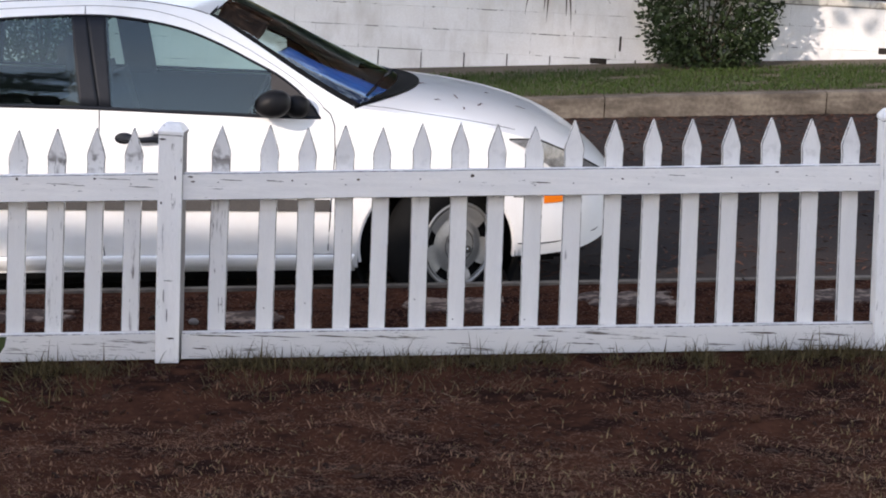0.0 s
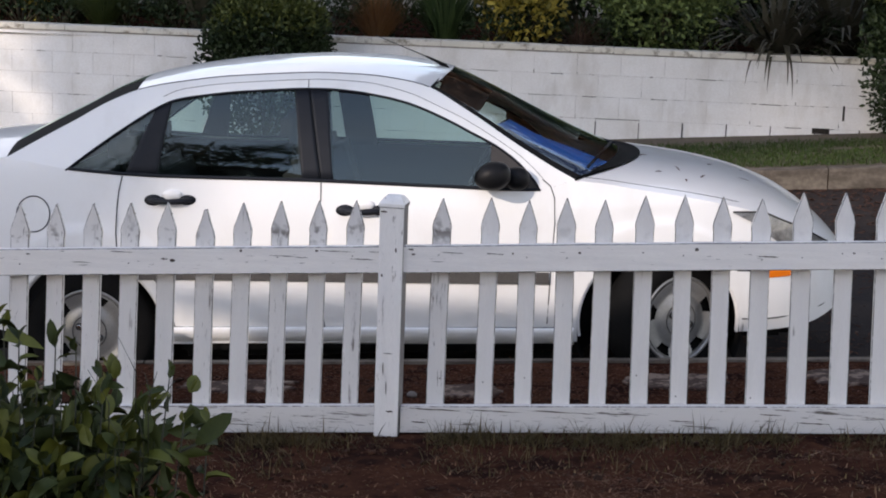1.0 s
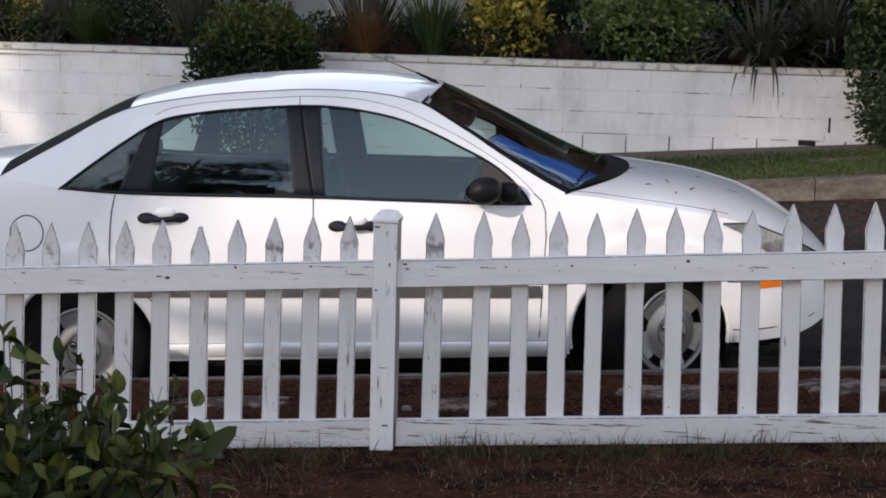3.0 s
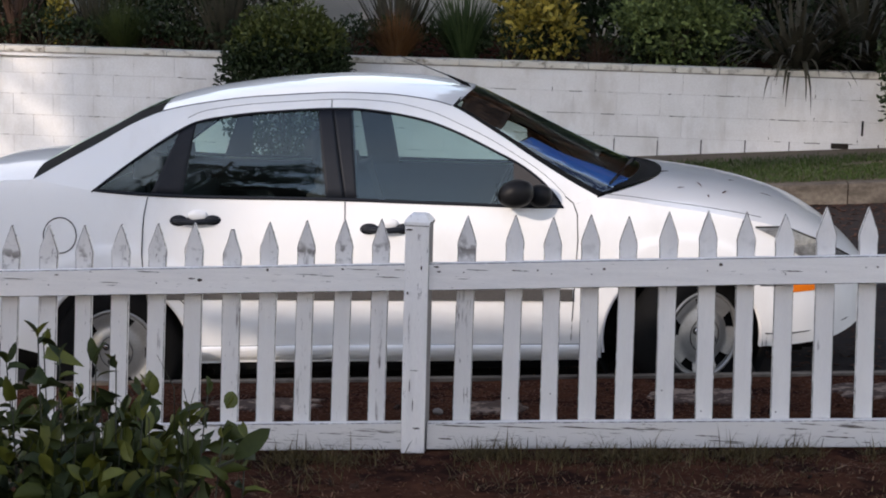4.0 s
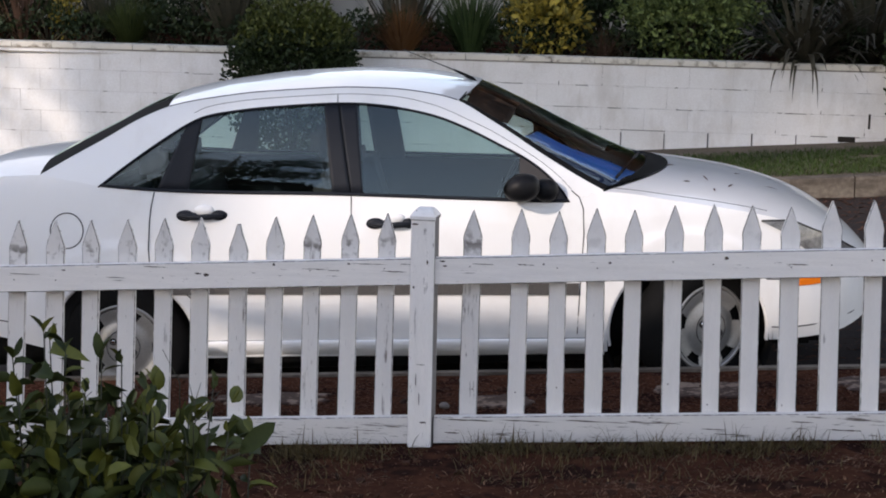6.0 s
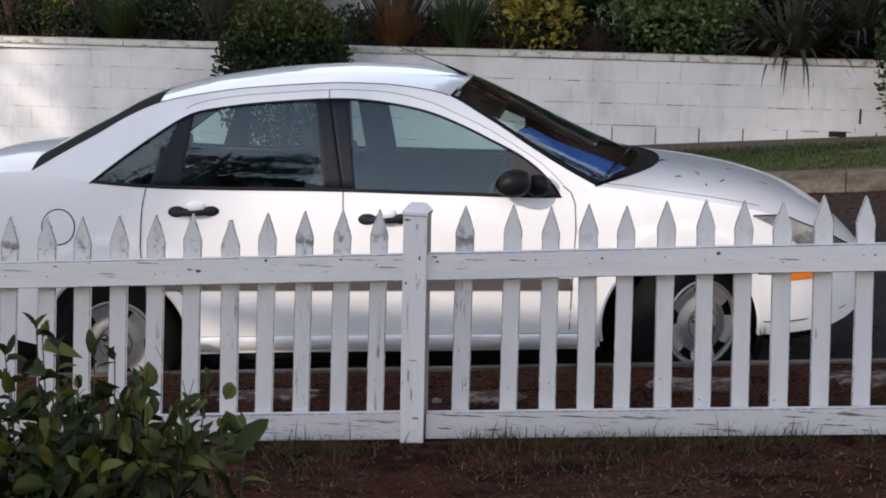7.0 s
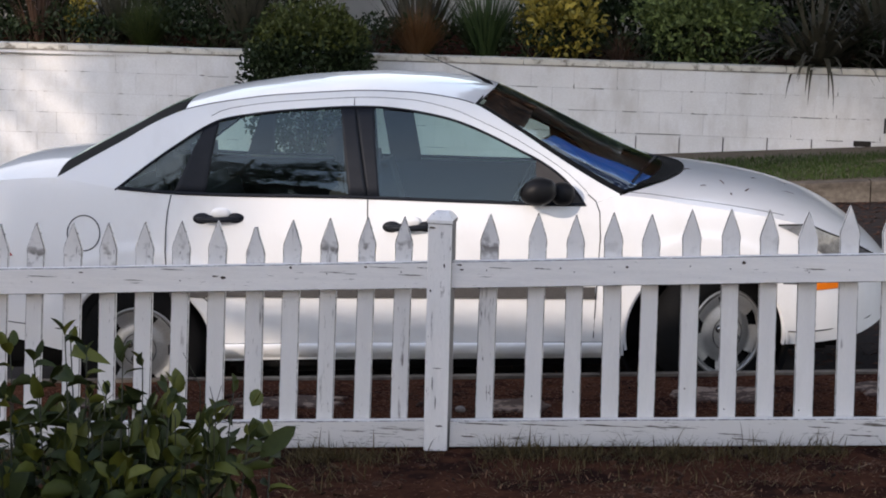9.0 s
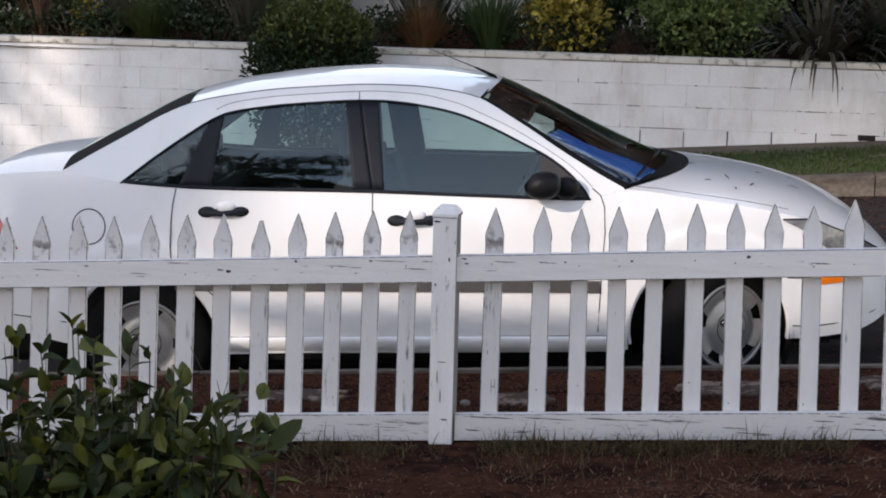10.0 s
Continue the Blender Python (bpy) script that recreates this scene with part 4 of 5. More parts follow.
# wheels
def wheel(cx, sg):
    y = sg * 0.818
    tyre_b = bmesh.new()
    lathe(tyre_b, [(.19, -.09), (.215, -.098), (.262, -.094), (.288, -.078), (.298, -.045), (.300, 0), (.298, .045), (.288, .078), (.262, .094), (.215, .098), (.19, .09)], 56)
    tyre = part("wheel", tyre_b, M_RUBBER, car, "road wheel with silver cover")
    tyre.matrix_parent_inverse = Matrix.Identity(4)
    tyre.matrix_basis = pose(cx, sg * (0.735 if cx == 0 else 0.712), .298, 0, 0.0, (0 if sg < 0 else 180) + (0 if cx == 0 else 33))
    dark = bmesh.new()
    lathe(dark, [(.19, -.06), (.0, -.05)], 32)
    part("drum", dark, M_UNDER, tyre)
    cov = bmesh.new()
    lathe(cov, [(.176, -.078), (.180, -.092), (.190, -.099), (.196, -.094), (.194, -.075)], 56)
    # dished face with five openings near the rim
    phase = radians(140 if cx == 0 else 18)
    radii, turns = (0, .03, .06, .080, .095, .108, .118, .130, .145, .160, .170, .178), 240
    dish = bmesh.new()
    face = [[dish.verts.new((q * math.cos(a), -.0985 + .014 * math.exp(-((q - .128) / .030) ** 2) + .006 * max(0, (q - .1) / .08) ** 2 * (.5 + .5 * math.cos(5 * (a - phase))), q * math.sin(a))) for a in np.arange(turns) * math.tau / turns] for q in radii]
    for i in range(len(radii) - 1):
        q = (radii[i] + radii[i + 1]) / 2
        for k in range(turns):
            off = abs(((k + .5) * math.tau / turns - phase + math.pi / 5) % (math.tau / 5) - math.pi / 5)
            if .130 < q < .174 and off < radians(9 + 110 * (q - .13)):
                continue
            dish.faces.new((face[i][k], face[i][(k + 1) % turns], face[i + 1][(k + 1) % turns], face[i + 1][k]))
    bmesh.ops.remove_doubles(dish, verts=dish.verts, dist=1e-5)
    me = bpy.data.meshes.new("tmp")
    dish.to_mesh(me)
    dish.free()
    cov.from_mesh(me)
    bpy.data.meshes.remove(me)
    c = part("wheel_cover", cov, M_SILVER, tyre, "silver wheel cover with five openings")
    ring = bmesh.new()
    tube(ring, [(.077 * math.cos(a), -.1005, .077 * math.sin(a)) for a in np.linspace(0, 2 * math.pi, 40)], .0018, 5)
    part("cap_ring", ring, M_GAP, tyre)
    for k in range(4):
        a = k * math.pi / 2 + 1.047
        nb = bmesh.new()
        lathe(nb, [(.009, -.1), (.009, -.106), (.006, -.107), (.0, -.104)], 16, Matrix.Translation((.052 * math.cos(a), 0, .052 * math.sin(a))))
        part("wheel_nut", nb, M_CHROME, tyre)
        nb = bmesh.new()
        tube(nb, [(.052 * math.cos(a) + .0135 * math.cos(q), -.1015, .052 * math.sin(a) + .0135 * math.sin(q)) for q in np.linspace(0, 2 * math.pi, 16)], .0038, 5)
        part("nut_ring", nb, M_GAP, tyre)


for cx in WHEELS:
    for sg in (-1, 1):
        wheel(cx, sg)

# underside
bm = bmesh.new()
box(bm, -.85, 3.15, -.62, .62, .17, .36, .04)
box(bm, .40, 2.20, -.80, .80, .165, .30, .03)
box(bm, 2.9, 3.25, -.60, .60, .18, .30, .03)
part("underbody", bm, M_UNDER, car, "dark underside")

# door handles
for sg in (-1, 1):
    for x0, z0 in ((.406, .890), (1.268, .826)):
        y = sg * (flank(x0, z0))
        bm = bmesh.new()
        ball(bm, x0 - .076, y, z0 + .001, .042, .014, .026, n=20)
        ball(bm, x0 + .078, y, z0 - .003, .040, .014, .024, n=20)
        box(bm, x0 - .08, x0 + .08, y - .004, y + .004, z0 - .016, z0 + .014, .003)
        h = part("door_handle", bm, M_BLACK, car, "black pull door handle")
        bm = bmesh.new()
        tube(bm, [(x0 - .098, y + sg * .010, z0 + .002), (x0 - .05, y + sg * .026, z0 - .002), (x0, y + sg * .030, z0 - .005), (x0 + .05, y + sg * .026, z0 - .004), (x0 + .098, y + sg * .010, z0 - .004)], [.008, .014, .0125, .014, .008], 10)
        part("grip", bm, M_BLACK, h)
        bm = bmesh.new()
        ball(bm, x0 + .012, y, z0 + .022, .045, .014, .026, n=16)
        part("recess", bm, M_PAINT, h, "white painted recess above the handle")

# door mirrors
for sg in (-1, 1):
    y = sg * (flank(1.95, .95) + .0)
    bm = bmesh.new()
    pebble(bm, 0, 0, 0, 1, 1, 1, .86, 32)
    for v in bm.verts:
        u, w, q = v.co
        # egg form: fuller towards the car and above, tucked in below its outer end
        w2 = (1.0 - .10 * u) * (1.0 + .10 * (1 if q > 0 else -1))
        v.co = Vector((1.853 + .080 * u, y + sg * (.105 + .068 * w * (1 - .12 * abs(u))), .977 + .062 * q * (1 - .13 * u * u) + .010 * u * (1 if q > 0 else .2) - .004 * w2))
    mir = part("door_mirror", bm, M_SHELL, car, "black door mirror")
    bm = bmesh.new()
    pebble(bm, 1.957, y + sg * .030, .950, .054, .050, .051, .85, 24)
    part("mirror_arm", bm, M_SHELL, mir)
    bm = bmesh.new()
    pebble(bm, 1.850, y + sg * .105, .979, .062, .055, .047, .8, 20)
    for v in bm.verts:
        v.co.x = min(v.co.x, 1.79) - .019
    part("mirror_glass", bm, M_CHROME, mir, "silvered mirror glass")

# aerial
bm = bmesh.new()
tube(bm, [(1.600, 0, 1.374), (1.588, 0, 1.392), (1.555, 0, 1.412), (1.50, 0, 1.440)], [.013, .011, .0075, .0045], 8)
aer = part("aerial", bm, M_UNDER, car, "black roof aerial")
part("rod", tube(bmesh.new(), [(1.505, 0, 1.437), (1.38, 0, 1.494), (1.26, 0, 1.548)], [.0036, .0024, .0020], 6), M_MOULD, aer)

# cabin
bm = bmesh.new()
box(bm, -.30, 2.10, -.70, .70, .30, .36)
for sg in (-1, 1):
    grid(bm, [[(x, sg * .735, .36), (x, sg * .755, .75), (x, sg * (upper(x, belt(x)) - .02), belt(x) - .01)] for x in np.linspace(-.3, 2.1, 20)])
grid(bm, [[(x, v * .70, 1.365 + .03 * (1 - v * v) - .25 * max(0, x - 1.30) - .1 * max(0, .5 - x)) for v in np.linspace(-.78, .78, 9)] for x in np.linspace(.32, 1.54, 8)])
part("cabin_lining", bm, M_TRIM, car, "dark grey cabin lining")


def seat(cx, cy, w, tall):
    bm = bmesh.new()
    box(bm, cx - .05, cx + .48, cy - w, cy + w, .38, .56, .05)
    box(bm, cx - .14, cx + .02, cy - w, cy + w, .50, tall, .055, Matrix.Translation((cx, cy, .5)) @ Matrix.Rotation(radians(-14), 4, "Y") @ Matrix.Translation((-cx, -cy, -.5)))
    s = part("seat", bm, M_TRIM, car, "grey cloth seat")
    for k in ((0,) if w < .4 else (-.34, .34)):
        bm = bmesh.new()
        t = tall + .10
        hx = cx - .06 - (t - .5) * math.tan(radians(14))
        box(bm, hx - .05, hx + .05, cy + k - .125, cy + k + .125, t - .075, t + .075, .035)
        tube(bm, [(hx, cy + k - .05, t - .16), (hx, cy + k - .05, t)], .007)
        tube(bm, [(hx, cy + k + .05, t - .16), (hx, cy + k + .05, t)], .007)
        part("headrest", bm, M_TRIM, s)


seat(1.13, -.37, .25, 1.06)
seat(1.13, .37, .25, 1.06)
seat(.28, 0, .62, .98)
bm = bmesh.new()
box(bm, 1.86, 2.30, -.70, .70, .60, .885, .05)
part("dashboard", bm, M_TRIM, car, "dark grey dashboard")
bm = bmesh.new()
tm = Matrix.Translation((1.72, -.37, .86)) @ Matrix.Rotation(radians(-62), 4, "Y")
tube(bm, [tm @ Vector((.185 * math.cos(a), .185 * math.sin(a), 0)) for a in np.linspace(0, 2 * math.pi, 33)], .014, 8)
tube(bm, [tm @ Vector((0, .18, 0)), tm @ Vector((0, -.18, 0))], .018, 6)
part("steering_wheel", bm, M_BLACK, car, "black steering wheel")
bm = bmesh.new()
box(bm, -.30, .06, -.60, .60, .90, .955, .02)
part("parcel_shelf", bm, M_TRIM, car)
def pleat(va, vb, s0, s1, d0, d1):
    """A strip of the folded shade under the glass, between two lines across the screen."""
    rows = []
    for k in np.linspace(0, 1, 22):
        s = s0 + (s1 - s0) * k
        lo, hi = va(k), vb(k)
        rows.append([Vector(screen_point(s + .05 * j, lo + (hi - lo) * j, 1.57, 2.205, .04, .20, d0 + (d1 - d0) * j + .004 * math.sin(9 * k + 5 * j))) for j in np.linspace(0, 1, 8)])
    return sheet(rows, .003)


shade = thing("sunshade", "blue folded sunshade leaning against the windscreen inside", "sunshade", car.matrix_world.copy())
part("upper_pleat", pleat(lambda k: -.80 + .09 * k, lambda k: -.685 + .215 * k, .40, .955, .030, .010), M_BLUE, shade, "bright blue pleat")
# the lower fold's shadow is painted as a darker blue
part("lower_pleat", pleat(lambda k: -.945 + .02 * k, lambda k: -.795 + .09 * k, .43, .955, .026, .028), M_BLUE_SHADED, shade, "blue pleat with its shadow put into the colour")
# added panels that give the top of the windscreen its brown tone
for y0, y1 in ((-.985, -.10), (.10, .985)):
    rows = [[Vector(screen_point(s + .05 * (abs(v) - .1), v, 1.57, 2.205, .04, .20, .030 + .012 * s)) for v in np.linspace(y0, y1, 14)] for s in np.linspace(-.02, .24, 8)]
    part("sun_visor", sheet(rows, .014), M_BROWN, car, "added brown panel under the top of the windscreen")

# ---------------- plants ----------------
def mesh_from(name, verts, faces, material, parent=None, label=""):
    me = bpy.data.meshes.new(name)
    me.from_pydata(verts, [], faces)
    me.materials.append(material)
    me.shade_smooth()
    ob = new(name, me)
    if parent:
        ob.parent = parent
    if label:
        tagged(ob, label)
    return ob


class Leaves:
    """Collects folded leaves and curved blades, then makes them one mesh."""

    def __init__(self, seed):
        self.v, self.f, self.r = [], [], random.Random(seed)

    def leaf(self, base, way, up, length, width, droop=0.15, fold=0.25):
        way = Vector(way).normalized()
        side = way.cross(Vector(up))
        side = side.normalized() if side.length > 1e-3 else way.orthogonal().normalized()
        nor = side.cross(way)
        b = Vector(base)
        n = len(self.v)
        rings = [(0.0, 0.06, 0), (0.28, 0.82, 0.02), (0.60, 1.0, -droop * 0.3), (0.86, 0.62, -droop * 0.7), (1.0, 0.0, -droop)]
        for s, w, d in rings:
            c = b + way * (length * s) + nor * (length * d)
            if w == 0:
                self.v.append(tuple(c))
            else:
                e = nor * (width * w * fold)
                self.v += [tuple(c - side * (width * w / 2) + e), tuple(c), tuple(c + side * (width * w / 2) + e)]
        for k in (0, 3, 6):
            a = n + k
            self.f += [(a, a + 1, a + 4, a + 3), (a + 1, a + 2, a + 5, a + 4)]
        a = n + 9
        self.f += [(a, a + 1, n + 12), (a + 1, a + 2, n + 12)]

    def blade(self, base, way, length, width, bend=0.6, segs=5):
        """A strap that starts along way and bows over by its weight."""
        way = Vector(way).normalized()
        p = Vector(base)
        side = way.cross(Vector((0, 0, 1)))
        side = side.normalized() if side.length > 0.02 else Vector((math.cos(self.r.random() * 6), math.sin(self.r.random() * 6), 0)).normalized()
        n = len(self.v)
        for i in range(segs + 1):
            s = i / segs
            w = width * (0.7 + 0.5 * s if s < 0.5 else 1.9 * (1 - s) + 0.02)
            self.v += [tuple(p - side * (w / 2)), tuple(p + side * (w / 2))]
            way = (way + Vector((0, 0, -bend / segs * (0.4 + 1.6 * s)))).normalized()
            p = p + way * (length / segs)
        for i in range(segs):
            a = n + 2 * i
            self.f.append((a, a + 1, a + 3, a + 2))

    def make(self, name, material, parent=None, label=""):
        return mesh_from(name, self.v, self.f, material, parent, label)


M_BOX = leaf_mat("dark_hedge_leaf", (0.0099, 0.0208, 0.0070), (0.0248, 0.0422, 0.0124))
M_BOXTOP = leaf_mat("young_hedge_leaf", (0.0380, 0.0570, 0.0120), (0.0820, 0.0950, 0.0210))
M_VAR = leaf_mat("variegated_leaf", (0.012, 0.032, 0.010), (0.21, 0.27, 0.085))
M_YEL = leaf_mat("yellow_variegated_leaf", (0.026, 0.038, 0.007), (0.48, 0.37, 0.065))
M_FLAX = leaf_mat("bronze_flax_leaf", (0.0170, 0.0150, 0.0130), (0.1000, 0.0940, 0.0660))
M_IRIS = leaf_mat("green_strap_leaf", (0.0182, 0.0400, 0.0146), (0.0655, 0.1019, 0.0364))
M_RUST = leaf_mat("rusty_grass", (0.1120, 0.0455, 0.0140), (0.1820, 0.0910, 0.0350))
M_FOUNT = leaf_mat("fine_green_grass", (0.0231, 0.0396, 0.0099), (0.0660, 0.0858, 0.0231))
M_DRY = leaf_mat("dry_stem", (0.0385, 0.0193, 0.0121), (0.0825, 0.0440, 0.0275))
M_CITRUS = leaf_mat("glossy_green_leaf", (0.0080, 0.0180, 0.0060), (0.0430, 0.0560, 0.0085), rough=0.68)
M_LIME = leaf_mat("yellow_green_leaf", (0.0420, 0.0540, 0.0080), (0.1150, 0.1200, 0.0180), rough=0.55)
M_STEM = mat("green_stem", (0.022, 0.026, 0.010), 0.7, bump=0.1, second=(0.035, 0.028, 0.016))
M_TWIG = mat("twig", (0.05, 0.042, 0.022), 0.8, bump=0.2)
M_LAWN = leaf_mat("lawn_blade", (0.0180, 0.0420, 0.0050), (0.0450, 0.0720, 0.0110))
M_STRAW = leaf_mat("dry_grass_blade", (0.0800, 0.0370, 0.0220), (0.1900, 0.0990, 0.0600), rough=0.9)
M_TUFT = leaf_mat("grass_tuft_blade", (0.0480, 0.0360, 0.0140), (0.1500, 0.1120, 0.0500), rough=0.8)
M_CHIP = leaf_mat("brown_litter", (0.0366, 0.0112, 0.0050), (0.0990, 0.0338, 0.0156), rough=0.9)
M_LITTER = leaf_mat("fallen_leaf", (0.034, 0.015, 0.010), (0.120, 0.056, 0.037), rough=0.9)


def rand_dir(r, up=0.0):
    while True:
        v = Vector((r.uniform(-1, 1), r.uniform(-1, 1), r.uniform(-1, 1)))
        if 0.1 < v.length < 1:
            v.normalize()
            v.z += up
            return v.normalized()


def stems(parent, base, tops, material=None, r0=0.012):
    bm = bmesh.new()
    for t in tops:
        b, t = Vector(base), Vector(t)
        mid = b.lerp(t, 0.5) + Vector((0, 0, 0.1 * (t - b).length))
        tube(bm, [b, mid, t], [r0, r0 * 0.7, r0 * 0.3], 5)
    return tagged(part("stem", bm, material or M_TWIG, parent), kind="stuff")


def shrub(name, label, cx, cy, z0, rx, ry, rz, count, size, material, seed, top=None, lumps=0.18, square=1.0, sink=0.0, taper=0.0):
    """A dense bush: stems and many small leaves over a lumpy outline."""
    r = random.Random(seed)
    ob = thing(name, label, "shrub", Matrix.Translation((cx, cy, z0)))
    low, high = Leaves(seed), Leaves(seed + 1)
    tops = []
    for i in range(count):
        d = rand_dir(r)
        d.z = abs(d.z) * 1.0 if r.random() < 0.5 else d.z
        e = Vector((math.copysign(abs(d.x) ** square, d.x), math.copysign(abs(d.y) ** square, d.y), math.copysign(abs(d.z) ** square, d.z)))
        k = 1 + lumps * noise.noise((d.x * 2.2 + seed, d.y * 2.2, d.z * 2.2)) + 0.5 * lumps * noise.noise((d.x * 6 + seed, d.y * 6, d.z * 6))
        k *= r.uniform(0.72, 1.03) if r.random() < 0.8 else r.uniform(0.4, 0.8)
        p = Vector((e.x * rx * k, e.y * ry * k, rz + e.z * rz * k))
        p.x *= 1 - taper * max(0.0, 1 - (p.z - sink) / 0.7)
        if p.z < sink + 0.02:
            continue
        w = (d * 0.8 + rand_dir(r) * 0.9 + Vector((0, 0, 0.25))).normalized()
        tgt = high if top and p.z + r.uniform(-.12, .12) > 1.55 * rz else low
        tgt.leaf(p, w, rand_dir(r), size * r.uniform(0.7, 1.25), size * r.uniform(0.45, 0.62))
        if i % max(1, count // 14) == 0:
            tops.append(p * 0.85)
    tagged(low.make("foliage", material, ob), kind="stuff")
    if high.v:
        tagged(high.make("young_foliage", top, ob, "fresh yellow-green leaf tips"), kind="stuff")
    stems(ob, (0, 0, sink - 0.02), tops)
    return ob


def clump(name, label, cx, cy, z0, count, length, width, material, seed, spread=0.7, bend=0.7, lean=(0, 0), category="plant"):
    r = random.Random(seed)
    ob = thing(name, label, category, Matrix.Translation((cx, cy, z0)))
    lv = Leaves(seed)
    for _ in range(count):
        a = r.uniform(0, 2 * math.pi)
        o = r.random() ** 0.7 * spread
        w = Vector((math.cos(a) * o + lean[0], math.sin(a) * o + lean[1], 1))
        rb = 0.12 * length * r.random()
        lv.blade((rb * math.cos(a), rb * math.sin(a), -0.01), w, length * r.uniform(0.6, 1.1), width * r.uniform(0.7, 1.2), bend * r.uniform(0.5, 1.4), 6)
    if count < 200:
        # large straps: one part for each leaf
        each = len(lv.v) // count
        for k in range(count):
            vs = lv.v[k * each:(k + 1) * each]
            fs = [(2 * i, 2 * i + 1, 2 * i + 3, 2 * i + 2) for i in range(each // 2 - 1)]
            mesh_from("strap_leaf", vs, fs, material, ob)
    else:
        tagged(lv.make("grass_tuft", material, ob), kind="stuff")
    return ob


BED = 0.915
# clipped shrubs standing in front of the wall
shrub("clipped_shrub", "clipped dark green shrub with pale tips before the wall", -2.83, 15.72, verge_z(-2.83, 15.72), .60, .40, .78, 11000, .050, M_BOX, 11, M_BOXTOP, .10, .8)
shrub("clipped_shrub", "clipped dark green shrub at the foot of the wall", 3.27, 15.60, verge_z(3.27, 15.6) - .30, .66, .42, .98, 16000, .055, M_BOX, 12, M_BOXTOP, .10, .75, .30, .18)
# bed on top of the wall
clump("flax", "dark bronze flax with strap leaves", -3.70, 16.95, BED, 90, .95, .045, M_FLAX, 21, .7, .5)
clump("flax", "dark bronze flax with strap leaves", -1.95, 17.05, BED, 90, 1.05, .045, M_FLAX, 22, .6, .4)
clump("rusty_grass", "rust-brown ornamental grass tussock", -1.90, 16.48, BED, 1000, .56, .006, M_RUST, 23, .8, .75)
clump("strap_clump", "green strap-leaved clump behind the wall", -1.25, 16.75, BED, 520, .85, .013, M_IRIS, 24, .75, .55)
shrub("golden_shrub", "yellow variegated shrub on the wall bed", -.52, 16.62, BED, .37, .30, .34, 1000, .074, M_YEL, 25, None, .6)
clump("dry_fern", "brown withered fern on the wall bed", .06, 16.42, BED, 190, .46, .008, M_DRY, 26, 1.0, 1.6, (0, -.3))
shrub("variegated_shrub", "green and cream variegated shrub", .84, 16.68, BED, .60, .36, .40, 4600, .054, M_VAR, 27, None, .6)
clump("flax", "large dark flax drooping over the wall cap", 1.95, 16.48, BED, 170, 1.0, .05, M_FLAX, 28, 1.3, 1.25, (0, -.12))
clump("dry_reed", "bare reddish-brown reed stems on the bed", -5.75, 16.7, BED, 110, .80, .014, M_DRY, 29, .5, .3)
shrub("golden_shrub", "small yellow-green variegated shrub", -5.36, 16.80, BED, .15, .13, .28, 230, .055, M_YEL, 30, None, .4)
clump("fountain_grass", "fine green fountain grass mound", -4.66, 16.72, BED, 1300, .62, .005, M_FOUNT, 31, .9, .7)
shrub("dark_shrub", "dark green shrub on the wall bed", -4.05, 17.0, BED, .40, .30, .40, 1300, .05, M_BOX, 32, None, .3)
clump("strap_clump", "dark strap-leaved clump behind the wall", -5.05, 17.1, BED, 120, .80, .025, M_FLAX, 33, .6, .4)
shrub("dark_shrub", "dark green shrub on the wall bed", .05, 17.35, BED, .75, .40, .42, 1900, .06, M_BOX, 34, None, .3)
shrub("dark_shrub", "dark green shrub on the wall bed", 3.6, 16.9, BED, .8, .45, .5, 2200, .06, M_BOX, 35, None, .3)
shrub("dark_shrub", "dark green shrub on the wall bed", -6.6, 16.95, BED, .7, .45, .5, 1800, .06, M_BOX, 36, None, .3)
clump("flax", "dark bronze flax with strap leaves", 2.6, 16.9, BED, 160, 1.2, .055, M_FLAX, 37, 1.2, 1.2)

clump("flax", "flax leaves hanging over the wall cap", 1.92, 16.28, BED + .06, 8, .92, .030, M_FLAX, 38, .6, 3.4, (-.15, -1.1))
shrub("dark_shrub", "dark green shrub on the wall bed", -.52, 17.15, BED, .42, .25, .36, 1500, .06, M_BOX, 39, None, .3)
shrub("dark_shrub", "dark green shrub on the wall bed", .90, 17.25, BED, .60, .25, .40, 2200, .06, M_BOX, 40, None, .3)
# low dark cover between the larger plants, up to the cap
for k, x in enumerate(np.arange(-7.6, 5.2, .52)):
    shrub("ground_cover", "low dark green ground cover on the bed", x + rnd.uniform(-.1, .1), 16.62 + rnd.uniform(-.05, .25), BED - .02, .36, .26, .15 + rnd.uniform(0, .09), 420, .05, M_BOX, 170 + k, None, .3)
# dark hedge at the back of the bed
for k, x in enumerate(np.arange(-9.5, 9.6, 1.15)):
    if -3.4 < x < -.6:
        continue
    shrub("hedge_shrub", "tall dark hedge shrub at the back of the bed", x + rnd.uniform(-.1, .1), 18.0 + rnd.uniform(-.2, .2), BED + .05, .68, .5, .95 + rnd.uniform(-.08, .12), 3200, .10, M_BOX, 70 + k, None, .25)

# near shrub
near = thing("broadleaf_shrub", "green broad-leaved shrub with yellowish leaves in the yard", "shrub", Matrix.Translation((-.92, 2.9, yard_z(-.92, 2.9))))
r = random.Random(51)
dark_lv, pale_lv = Leaves(51), Leaves(52)
bm = bmesh.new()
G0 = yard_z(-.92, 2.9)


